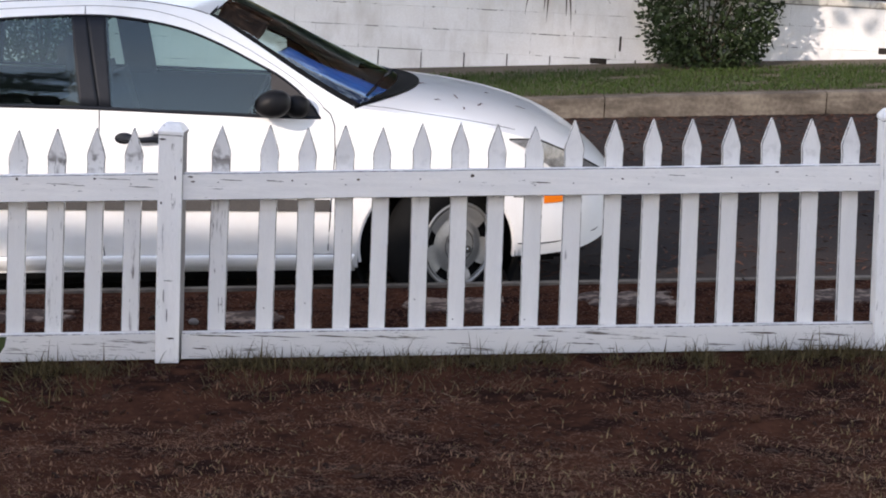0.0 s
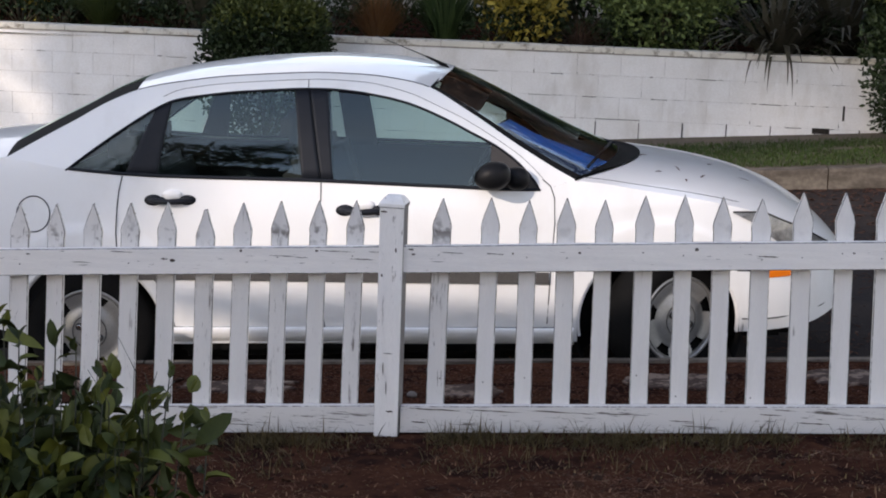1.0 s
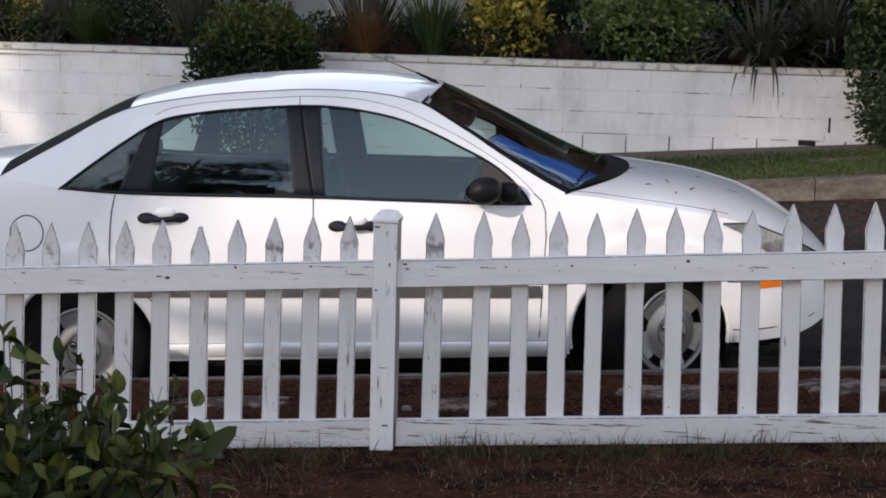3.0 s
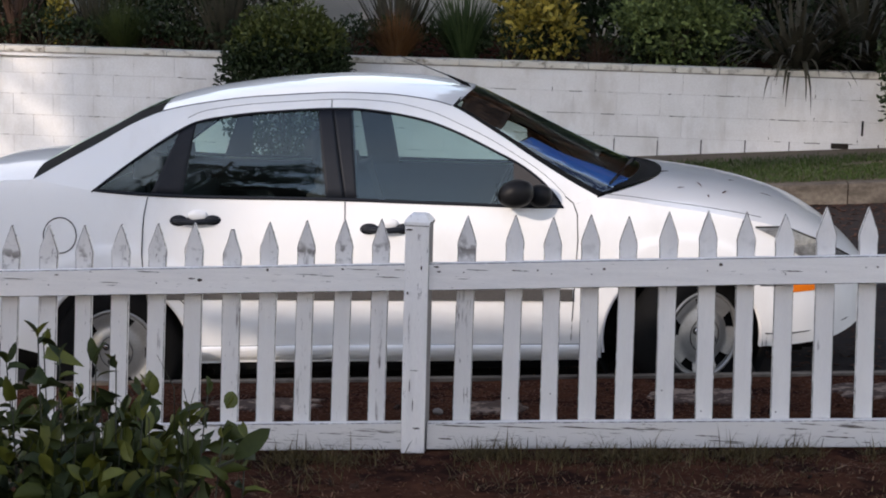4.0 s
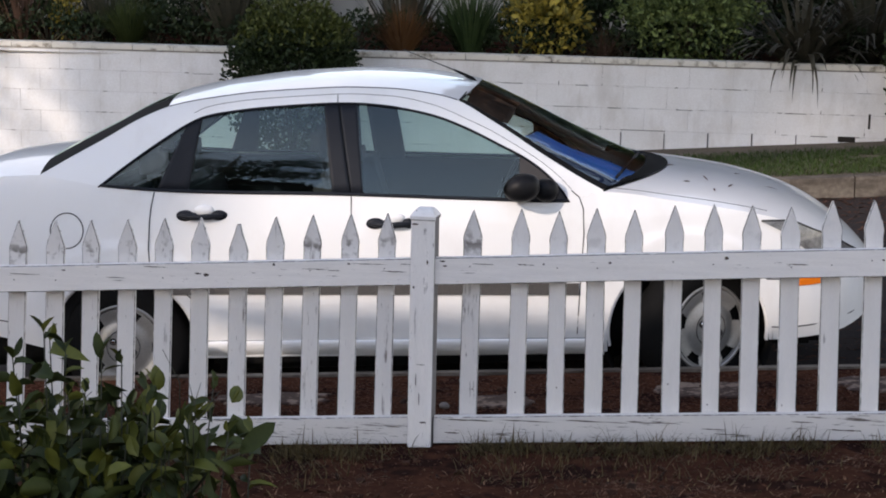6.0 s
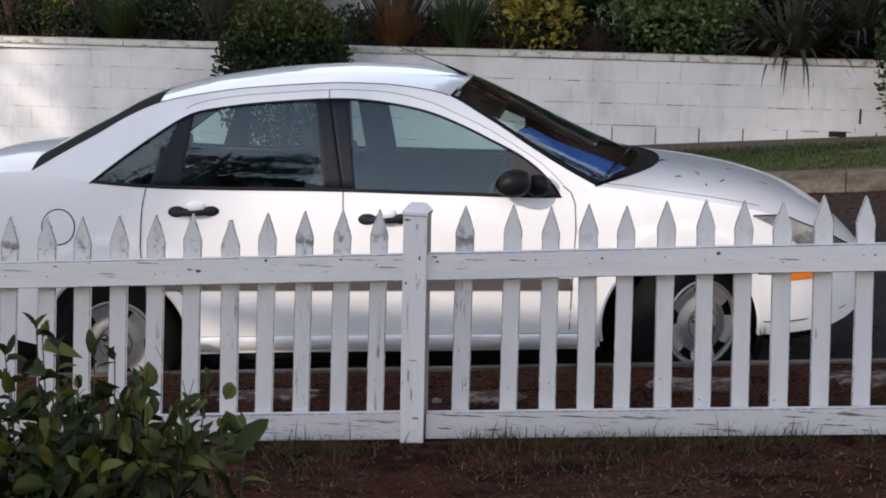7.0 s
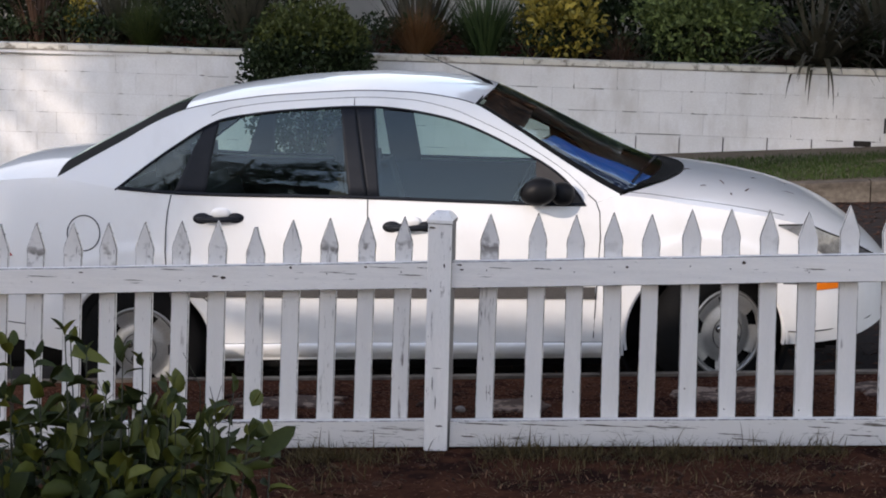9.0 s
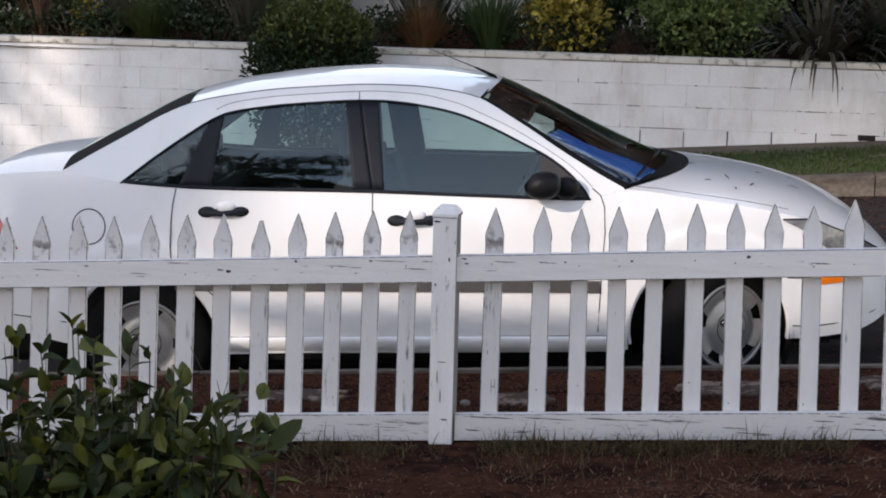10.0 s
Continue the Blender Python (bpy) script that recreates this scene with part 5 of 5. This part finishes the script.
def spray(x, z, y, size, count, start=.55):
    """One shoot: a bent stem with leaves set spirally along its upper part."""
    t = Vector((x + .92, y, z - G0))
    b = Vector((max(-.22, min(.2, t.x * .45)) + r.uniform(-.05, .05), r.uniform(-.06, .06), 0))
    mid = b.lerp(t, .55) + Vector((t.x * .10 + r.uniform(-.02, .02), r.uniform(-.02, .02), .03))
    if start > .7 and count > 4:
        tube(bm, [b, mid, t], [.0032, .0024, .0012], 6)
    elif r.random() < .3:
        tube(bm, [mid.lerp(t, .35) + Vector((-.02 * (1 if t.x > 0 else -1), 0, -.01)), mid.lerp(t, .6), t], [.0016, .0014, .0010], 5)
    way = (t - mid).normalized()
    turn = r.uniform(0, 6.28)
    for k in range(count):
        s = start + (1 - start) * (k + r.uniform(0, .6)) / count
        p = b.lerp(mid, s / .55) if s < .55 else mid.lerp(t, min(1, (s - .55) / .45))
        turn += 2.4
        out = Vector((math.cos(turn), math.sin(turn), r.uniform(-1.15, .45)))
        length = size * r.uniform(.65, 1.2)
        (pale_lv if r.random() < (.36 if x < -1.02 else .22) else dark_lv).leaf(p, way * r.uniform(.1, .8) + out * .85, rand_dir(r, .7), length, length * r.uniform(.40, .60), r.uniform(.15, 1.0), r.uniform(.15, .75))
    for _ in range(2):
        (pale_lv if r.random() < .5 else dark_lv).leaf(t, way + rand_dir(r) * .55, rand_dir(r, .7), size * r.uniform(.6, .9), size * r.uniform(.28, .42), .2, .3)


# shoots that stand out above the mass
for x, z, size, count in ((-.955, 1.285, .062, 6), (-.975, 1.25, .054, 5), (-.93, 1.24, .058, 5), (-.845, 1.245, .070, 3), (-.815, 1.235, .066, 3), (-.87, 1.19, .052, 5), (-1.03, 1.225, .056, 6), (-1.075, 1.245, .056, 6), (-1.10, 1.21, .056, 6), (-1.0, 1.19, .054, 6), (-.668, 1.172, .046, 3), (-.69, 1.14, .05, 5), (-.76, 1.15, .05, 5), (-.62, 1.12, .05, 5), (-.60, 1.09, .05, 5), (-.80, 1.16, .052, 5), (-.905, 1.18, .054, 6), (-1.05, 1.17, .055, 6)):
    spray(x, z, r.uniform(-.06, .1), size * .88, count * 2, .74)
# the mass below
for k in range(235):
    x = r.uniform(-1.40, -.60)
    top = 1.125 - max(0, x + .66) * .6 - .05 * max(0, min(1, (-.92 - x) * 8)) + .05 * noise.noise((x * 12, 0, 3))
    z = top - (top - .80) * r.random() ** 1.1
    if x > -.63 + 1.5 * (z - 1.06):
        x -= .26
    spray(x, z, r.uniform(-.14, .24), .056, r.randint(7, 10), .62)
for k in range(26):
    spray(r.uniform(-1.42, -1.08), r.uniform(.86, 1.04), r.uniform(-.26, -.16), .056, 6, .70)
for k in range(34):
    spray(r.uniform(-.97, -.76), r.uniform(.99, 1.09), r.uniform(-.10, .20), .062, 6, .66)
dark_lv.leaf((.318, -.02, 1.078 - G0), (.75, .1, .70), (0, -1, .3), .088, .036, .05, .15)
tube(bm, [(.20, 0, .96 - G0), (.27, -.01, 1.05 - G0), (.321, -.02, 1.08 - G0)], .003, 5)
# fine bare twigs at the tips
for _ in range(26):
    p = Vector((r.uniform(-.42, .30), r.uniform(-.1, .1), r.uniform(1.06, 1.20) - G0))
    q = p + Vector((r.uniform(-.04, .05), 0, r.uniform(.02, .07)))
    tube(bm, [p - Vector((0, 0, .08)), p, q], [.0012, .0010, .0006], 4)
part("stem", bm, M_STEM, near)
tagged(dark_lv.make("foliage", M_CITRUS, near), kind="stuff")
tagged(pale_lv.make("young_foliage", M_LIME, near, "yellow-green young leaves"), kind="stuff")

# lawn across the street, tufts along the fence, litter
lv = Leaves(61)
r = lv.r
for _ in range(56000):
    x, y = r.uniform(-2.5, 6.5), 13.62 + 1.95 * r.random()
    if noise.noise((x * 1.5, y * 3, 2)) < -0.45 or r.random() < (y - 15.1) * 2.2:
        continue
    lv.blade((x, y, verge_z(x, y)), (r.uniform(-.6, .6), r.uniform(-.6, .6), 1), r.uniform(.025, .055), .006, .8, 2)
tagged(lv.make("lawn_grass", M_LAWN), "short green lawn grass on the verge", "grass", kind="stuff")
lv = Leaves(62)
r = lv.r
for _ in range(17000):
    x = r.uniform(-2.7, 2.4)
    k = noise.noise((x * 2.5, 0, 5)) + .9 * noise.noise((x * 9, 0, 8))
    if k + r.uniform(-.35, .35) < -0.08:
        continue
    y = 6.045 - abs(r.gauss(0, .07)) if r.random() < .85 else 5.98 - r.random() * .4
    tall = .065 * max(0, k) * r.random() + .09 * r.random() ** 6
    lv.blade((x, y, yard_z(x, y) - .008), (r.uniform(-.9, .9), r.uniform(-.5, .2), 1), r.uniform(.014, .040) + tall, r.uniform(.003, .006), .7, 3)
tagged(lv.make("fence_grass", M_TUFT), "sparse grass tufts along the fence foot", "grass", kind="stuff")
def thinning(x, y):
    """Dead grass grows thinner towards the bare parts of the yard."""
    return min(1, (x + 2.25) / .5, (2.65 - x) / .5, (y - 3.75) / .7) + .25 * noise.noise((x * 3, y * 3, 44))


lv, lv2 = Leaves(63), Leaves(163)
r = lv.r
for _ in range(70000):
    x, y = r.uniform(-2.2, 2.6), r.uniform(3.9, 6.0)
    k = noise.noise((x * 2.2, y * 3, 9)) + .5 * noise.noise((x * 6, y * 8, 2)) + r.uniform(-.35, .35) + .15 - 1.1 * max(0, y - 5.1)
    if k < -0.02 or r.random() > thinning(x, y):
        continue
    a = r.gauss(0, .8) + (math.pi if r.random() < .5 else 0)
    (lv if k < .42 else lv2).blade((x, y, yard_z(x, y) + .004), (math.cos(a), math.sin(a), r.uniform(-.05, .22)), r.uniform(.008, .024) + .03 * r.random() ** 6, r.uniform(.0022, .0045), .12, 1)
tagged(lv.make("dry_thatch", M_STRAW), "dry brown grass thatch on the yard soil", "dry grass", kind="stuff")
tagged(lv2.make("pale_straw", leaf_mat("pale_straw", (0.1500, 0.0780, 0.0440), (0.2350, 0.1280, 0.0740), rough=0.9)), "pale straw lying on the yard soil", "dry grass", kind="stuff")
# short dead grass still standing over the yard, in patches
lv, lv2 = Leaves(361), Leaves(362)
r = lv.r
for _ in range(64000):
    x, y = r.uniform(-2.2, 2.6), 3.8 + 2.1 * r.random() ** 1.3
    if r.random() < (y - 4.3) / 1.7:
        continue
    k = noise.noise((x * 1.8, y * 2.4, 31)) + .6 * noise.noise((x * 7, y * 8, 17)) + r.uniform(-.4, .4) + .14 * max(0, x)
    if k < .05 or r.random() > thinning(x, y):
        continue
    way = (r.uniform(-.9, .9), r.uniform(-.6, .5), r.uniform(.35, 1))
    (lv2 if r.random() < .22 + .28 * max(0, min(1, x)) else lv).blade((x, y, yard_z(x, y) - .004), way, r.uniform(.010, .024) + .03 * r.random() ** 8, r.uniform(.0030, .0060), .5, 2)
tagged(lv.make("dead_grass", leaf_mat("dead_grass_blade", (0.1500, 0.0780, 0.0440), (0.2450, 0.1350, 0.0800), rough=0.9)), "short brown dead grass standing on the yard", "dry grass", kind="stuff")
tagged(lv2.make("olive_grass", leaf_mat("olive_grass_blade", (0.1100, 0.0800, 0.0340), (0.2700, 0.1850, 0.0900), rough=0.9)), "short olive-green grass shoots on the yard", "grass", kind="stuff")
lv = Leaves(263)
r = lv.r
for _ in range(80):
    x, y = r.uniform(-2.0, 2.4), r.uniform(4.0, 6.0)
    a = r.gauss(0, .7) + (math.pi if r.random() < .5 else 0)
    lv.blade((x, y, yard_z(x, y) + .012), (math.cos(a), math.sin(a), r.uniform(-.02, .15)), r.uniform(.02, .09), r.uniform(.002, .004), .2, 3)
tagged(lv.make("fallen_twigs", leaf_mat("bleached_twig", (0.09, 0.06, 0.035), (0.30, 0.22, 0.14), rough=0.9)), "bleached twigs and stalks on the yard soil", "twigs", kind="stuff")
lv = Leaves(64)
r = lv.r
for _ in range(20000):
    x = r.uniform(-2.6, 2.6)
    y = r.uniform(6.15, 7.12) if r.random() < .8 else r.uniform(3.9, 6.1)
    a = r.uniform(0, 6.283)
    lv.leaf((x, y, yard_z(x, y) + .005), (math.cos(a), math.sin(a), r.uniform(-.1, .3)), (r.uniform(-.3, .3), r.uniform(-.3, .3), 1), r.uniform(.007, .026), r.uniform(.004, .010))
tagged(lv.make("mulch", M_CHIP), "brown bark mulch and leaf litter", "mulch", kind="stuff")
lv = Leaves(65)
r = lv.r
for _ in range(11000):
    x, y = r.uniform(-1, 6.5), 13.4 - 5.4 * r.random() ** 1.4
    a = r.uniform(0, 6.283)
    lv.leaf((x, y, road_z(x, y) + .006), (math.cos(a), math.sin(a), .05), (r.uniform(-.2, .2), r.uniform(-.2, .2), 1), r.uniform(.015, .06) + .05 * r.random() ** 4, r.uniform(.006, .018))
tagged(lv.make("street_litter", M_LITTER), "brown fallen leaves on the asphalt", "leaf litter", kind="stuff")

# crumbs and clods of earth in the yard
r = random.Random(66)
ICO = [(0, -.53, .85), (0, .53, .85), (0, -.53, -.85), (0, .53, -.85), (.85, 0, .53), (-.85, 0, .53), (.85, 0, -.53), (-.85, 0, -.53), (.53, .85, 0), (-.53, .85, 0), (.53, -.85, 0), (-.53, -.85, 0)]
ICO_F = [f for f in ((a, b, c) for a in range(12) for b in range(a) for c in range(b)) if all((Vector(ICO[a]) - Vector(ICO[b])).length < 1.2 for a, b in ((f[0], f[1]), (f[0], f[2]), (f[1], f[2])))]
vs, fs = [], []
for _ in range(5000):
    x = r.uniform(-2.4, 2.6)
    y = r.uniform(3.9, 6.05) if r.random() < .8 else r.uniform(6.15, 7.1)
    if noise.noise((x * 3, y * 4, 12)) + r.uniform(-.4, .4) < 0:
        continue
    q = r.uniform(.003, .008) + .014 * r.random() ** 7
    m = Matrix.Translation((x, y, yard_z(x, y) + q * .25)) @ Matrix.Rotation(r.uniform(0, 6.28), 4, rand_dir(r)) @ Matrix.Diagonal((q * r.uniform(.8, 1.6), q, q * r.uniform(.35, .6), 1))
    n = len(vs)
    vs += [tuple(m @ (Vector(p) * r.uniform(.75, 1.2))) for p in ICO]
    fs += [tuple(n + i for i in f) for f in ICO_F]
ob = mesh_from("soil_clods", vs, fs, leaf_mat("earth_clod", (0.006, 0.0028, 0.0018), (0.066, 0.0260, 0.0120), rough=0.95))
ob.data.shade_flat()
tagged(ob, "crumbly brown clods of earth on the yard", "soil", kind="stuff")

# broken concrete slabs in the strip behind the fence
M_SLAB = mat("pale_concrete_slab", (0.22, 0.160, 0.125), 0.9, vary=0.45, scale=7, fine=40, bump=0.8, second=(0.15, 0.10, 0.075), world=True, stain=((0.035, 0.015, 0.009), 16, 0.42, 0.51, (1, 1, 1)))
for x0, x1, y0, y1 in ((1.03, 1.46, 6.75, 7.02), (-.47, -.20, 6.6, 6.82), (.30, .72, 6.72, 6.98), (-1.55, -1.05, 6.7, 6.9), (-2.3, -1.95, 6.7, 6.9), (2.0, 2.4, 6.75, 7.0)):
    n = 26
    ring = []
    for k in range(n):
        a = 2 * math.pi * k / n
        c, s = math.cos(a), math.sin(a)
        q = 1 / max(abs(c), abs(s)) ** 0.75 * rnd.uniform(.72, 1.08)
        ring.append(((x0 + x1) / 2 + (x1 - x0) / 2 * q * c, (y0 + y1) / 2 + (y1 - y0) / 2 * q * s))
    rows = [[(x, y, yard_z(x, y) - .03) for x, y in ring + ring[:1]], [(x, y, yard_z(x, y) + .007) for x, y in ring + ring[:1]], [((x0 + x1) / 2 + (x - (x0 + x1) / 2) * .93, (y0 + y1) / 2 + (y - (y0 + y1) / 2) * .93, yard_z(x, y) + .011) for x, y in ring + ring[:1]]]
    b = sheet(rows)
    bmesh.ops.holes_fill(b, edges=[e for e in b.edges if e.is_boundary])
    tagged(part("concrete_slab", b, M_SLAB, smooth=False), "broken pale concrete slab lying in the soil strip", "slab", "slabs in the strip")

bm = bmesh.new()
pebble(bm, 0, 0, 0, .021, .017, .014, .9, 14)
for v in bm.verts:
    v.co *= 1 + .18 * noise.noise(v.co * 60)
stone = part("stone", bm, mat("grey_stone", (0.20, 0.175, 0.16), 0.9, vary=0.4, scale=40, fine=200, bump=0.3))
stone.matrix_world = pose(-.557, 6.62, yard_z(-.557, 6.62) + .012, 0, 0, 25)
tagged(stone, "rounded grey stone lying on the mulch", "stone")

# unseen tall tree added beyond the house; its crown shades the block wall
tree = thing("tree", "unseen tall tree added behind the house to shade the wall and car", "tree", Matrix.Translation((-46.3, -33.0, -1.0)))
r = random.Random(91)
bm = bmesh.new()
tube(bm, [(0, 0, 0), (.3, .1, 9), (-.2, .2, 18), (.3, 0, 26), (.1, .2, 33)], [.7, .55, .42, .3, .1], 12)
for k in range(18):
    a, h = r.uniform(0, 6.28), r.uniform(24, 29)
    b = Vector((0, .1, h - 1.5))
    t = Vector((r.uniform(-5.5, 4.6), math.sin(a) * r.uniform(1, 3), h + r.uniform(2.5, 4)))
    tube(bm, [b, b.lerp(t, .5) + Vector((0, 0, .6)), t], [.14, .09, .03], 7)
part("trunk", bm, M_TWIG, tree)
lv = Leaves(92)
clumps = [(Vector((r.uniform(-0.6, 2.5), r.uniform(-2.5, 2.5), r.uniform(29.6, 34.6))), r.uniform(.9, 1.5), 230) for _ in range(62)]
# thin twigs hanging lowest, added to mottle the car's rear with shade
r = random.Random(23)
clumps += [(Vector((r.uniform(4.6, 6.5), r.uniform(-.4, .4), r.uniform(25.3, 26.6))), r.uniform(.3, .55), 90) for _ in range(16)]
clumps += [(Vector((r.uniform(6.5, 8.0), r.uniform(-.3, .3), r.uniform(25.2, 26.5))), r.uniform(.16, .30), 26) for _ in range(20)]
# a long low limb, added to keep sun off the car's roof and hood
r = random.Random(29)
clumps += [(Vector((u + r.uniform(-.2, .2), r.uniform(-.2, .2), (26.72 if u < 7.0 else 27.17 if u < 9.3 else 27.03) + r.uniform(-.06, .08))), r.uniform(.48, .56) * (.7 if 9.55 < u < 9.95 else 1), 260) for u in np.arange(5.9, 11.4, .34)]
for t, q, n in clumps:
    for _ in range(n):
        d = rand_dir(r) * r.random() ** .4
        lv.leaf(t + Vector((d.x * q * 1.3, d.y * q, d.z * q * .7)), rand_dir(r), rand_dir(r), r.uniform(.2, .34), r.uniform(.10, .16))
tagged(lv.make("crown", M_CITRUS, tree), kind="stuff")

# unseen open-crowned tree, added so the sun falls in spots on the block wall
dapple_tree = thing("tree", "unseen open-crowned tree added beside the house to dapple the wall", "tree", Matrix.Translation((-25.2, -6.3, -1.2)))
r = random.Random(131)
bm = bmesh.new()
tube(bm, [(0, 0, 0), (.15, .05, 5), (-.1, .1, 10), (.1, 0, 15), (0, .1, 18.4)], [.32, .26, .2, .12, .04], 12)
for k in range(26):
    h = r.uniform(10, 15)
    t = Vector((r.uniform(-3, 3), r.uniform(-1, 1), h + r.uniform(.8, 2.2)))
    b = Vector((0, .05, h))
    tube(bm, [b, b.lerp(t, .5) + Vector((0, 0, .25)), t], [.06, .04, .012], 6)
part("trunk", bm, M_TWIG, dapple_tree)
lv = Leaves(132)
for gx in np.arange(-3.2, 2.9, .52):
    for gz in np.arange(13.9, 18.6, .48):
        if noise.noise((gx * .72, gz * .95, 5.3)) > .11:
            continue
        t, q = Vector((gx + r.uniform(-.2, .2), r.uniform(-.15, .15), gz + r.uniform(-.2, .2))), r.uniform(.30, .42)
        for _ in range(135):
            d = rand_dir(r) * r.random() ** .4
            lv.leaf(t + Vector((d.x * q * 1.3, d.y * q, d.z * q * .8)), rand_dir(r), rand_dir(r), r.uniform(.10, .18), r.uniform(.06, .09))
tagged(lv.make("crown", M_CITRUS, dapple_tree), kind="stuff")

# a dark street tree beyond the low house across the street
far_tree = thing("street_tree", "russet leafy tree behind the low house", "tree", Matrix.Translation((3.6, 24.0, 0.6)))
bm = bmesh.new()
tube(bm, [(0, 0, 0), (.1, .1, 3), (0, .2, 5.6), (.1, 0, 8)], [.22, .17, .12, .04], 10)
part("trunk", bm, M_TWIG, far_tree)
lv = Leaves(95)
for k in range(260):
    t = Vector((r.uniform(-4.0, 5.0), r.uniform(-1.5, 1.5), r.uniform(2.8, 8.8)))
    for _ in range(110):
        d = rand_dir(r) * r.random() ** .4
        lv.leaf(t + d * .75, rand_dir(r), rand_dir(r), r.uniform(.26, .42), r.uniform(.12, .18))
tagged(lv.make("crown", leaf_mat("russet_leaf", (0.050, 0.022, 0.014), (0.150, 0.070, 0.042)), far_tree), kind="stuff")

# the street tree whose canopy spreads over the road and the parked car
over = thing("street_tree", "spreading street tree with a canopy over the road", "tree", Matrix.Translation((7.2, 14.4, verge_z(7.2, 14.4) - .03)))
r = random.Random(97)
bm = bmesh.new()
tube(bm, [(0, 0, 0), (-.1, 0, 1.5), (-.3, -.1, 3.2), (-.6, -.3, 4.6)], [.26, .2, .17, .14], 12)
lv = Leaves(98)
for k in range(16):
    t = Vector((r.uniform(-11, 1.5), r.uniform(-6.5, 1.5), r.uniform(5.6, 7.4)))
    b = Vector((-.6, -.3, 4.5))
    tube(bm, [b, b.lerp(t, .5) + Vector((0, 0, .5)), t], [.10, .06, .02], 7)
part("trunk", bm, M_TWIG, over)
for k in range(320):
    t = Vector((r.uniform(-11.5, 2), r.uniform(-7.2, 2), r.uniform(5.4, 7.8)))
    for _ in range(85):
        d = rand_dir(r) * r.random() ** .4
        lv.leaf(t + Vector((d.x * .8, d.y * .8, d.z * .4)), rand_dir(r), rand_dir(r, .6), r.uniform(.14, .24), r.uniform(.08, .13))
tagged(lv.make("crown", M_BOX, over), kind="stuff")

# unseen row of rounded trees behind the yard, added to block low sky light
for k, (x, y, h) in enumerate(((-1.5, -27, 6.2), (4.2, -25, 6.8), (9.6, -26, 6.0), (15.5, -24, 6.6))):
    ob = thing("garden_tree", "unseen rounded tree added at the end of the yard to block low sky", "tree", Matrix.Translation((x, y, ground_z(x, y) - .05)), "trees at the end of the yard")
    bm = bmesh.new()
    tube(bm, [(0, 0, 0), (.1, 0, h * .4), (0, .1, h * .85)], [.28, .2, .04], 10)
    part("trunk", bm, M_TWIG, ob)
    lv = Leaves(230 + k)
    r = lv.r
    for _ in range(70):
        d = rand_dir(r)
        t = Vector((d.x * 2.6, d.y * 2.2, h * .58 + d.z * h * .36))
        for _ in range(70):
            e = rand_dir(r) * r.random() ** .4
            lv.leaf(t + e * 1.0, rand_dir(r), rand_dir(r), r.uniform(.3, .5), r.uniform(.16, .26))
    tagged(lv.make("crown", M_BOX, ob), kind="stuff")

# tall evergreens before the house
for k, (x, y, h) in enumerate(((-4.6, -2.3, 6.2), (-5.9, -2.4, 6.6), (-7.2, -2.3, 6.1), (-8.5, -2.5, 6.4))):
    ob = thing("evergreen_tree", "tall dark evergreen tree before the house", "tree", Matrix.Translation((x, y, yard_z(x, y) - .05)), "evergreens before the house")
    bm = bmesh.new()
    tube(bm, [(0, 0, 0), (.05, 0, h * .5), (0, .03, h * .92)], [.16, .10, .02], 10)
    part("trunk", bm, M_TWIG, ob)
    lv = Leaves(200 + k)
    r = lv.r
    for _ in range(5200):
        s = r.random() ** .8
        z = .5 + (h - .5) * s
        rad = (1.05 - .75 * s ** 2.2) * (1 + .25 * noise.noise((x + s * 5, k * 3, s * 9)))
        a = r.uniform(0, 6.283)
        q = r.uniform(.55, 1.05)
        lv.leaf((rad * q * math.cos(a), rad * q * math.sin(a), z), (math.cos(a), math.sin(a), r.uniform(-.6, .6)), rand_dir(r, .5), r.uniform(.14, .26), r.uniform(.05, .09))
    tagged(lv.make("crown", M_BOX, ob), kind="stuff")

# a tall slender tree far behind the house
ob = thing("tall_tree", "tall slender dark tree behind the house", "tree", Matrix.Translation((-9.5, -18.0, -1.0)))
bm = bmesh.new()
tube(bm, [(0, 0, 0), (.2, 0, 10), (0, .1, 20.5)], [.35, .22, .04], 10)
part("trunk", bm, M_TWIG, ob)
lv = Leaves(301)
r = lv.r
for k in range(60):
    t = Vector((r.uniform(-3.2, 2.2), r.uniform(-1.6, 1.6), r.uniform(9, 20.6)))
    for _ in range(120):
        d = rand_dir(r) * r.random() ** .4
        lv.leaf(t + Vector((d.x * 1.5, d.y * .9, d.z * .24)), rand_dir(r), rand_dir(r), r.uniform(.2, .36), r.uniform(.08, .14))
tagged(lv.make("crown", M_BOX, ob), kind="stuff")

# twigs and dead leaves fallen on the hood and roof
lv = Leaves(401)
r = lv.r
for x, v in ((2.55, -.15), (2.66, -.42), (2.72, .22), (2.80, -.52), (2.86, -.05), (2.95, -.35), (3.02, .15), (2.60, -.62), (3.08, -.28), (2.70, -.70)):
    p = car.matrix_world @ Vector(hood_point(x, v, .004))
    a = r.uniform(0, 6.283)
    if r.random() < .5:
        lv.leaf(p, (math.cos(a), math.sin(a), -.02), (0, 0, 1), r.uniform(.03, .09), r.uniform(.006, .014), .1)
    else:
        a *= .15
        lv.blade(p, (math.cos(a), math.sin(a), -.20), r.uniform(.08, .20), r.uniform(.003, .005), .06, 4)
tagged(lv.make("hood_litter", M_LITTER), "dead leaves and twigs lying on the car hood", "leaf litter", kind="stuff")
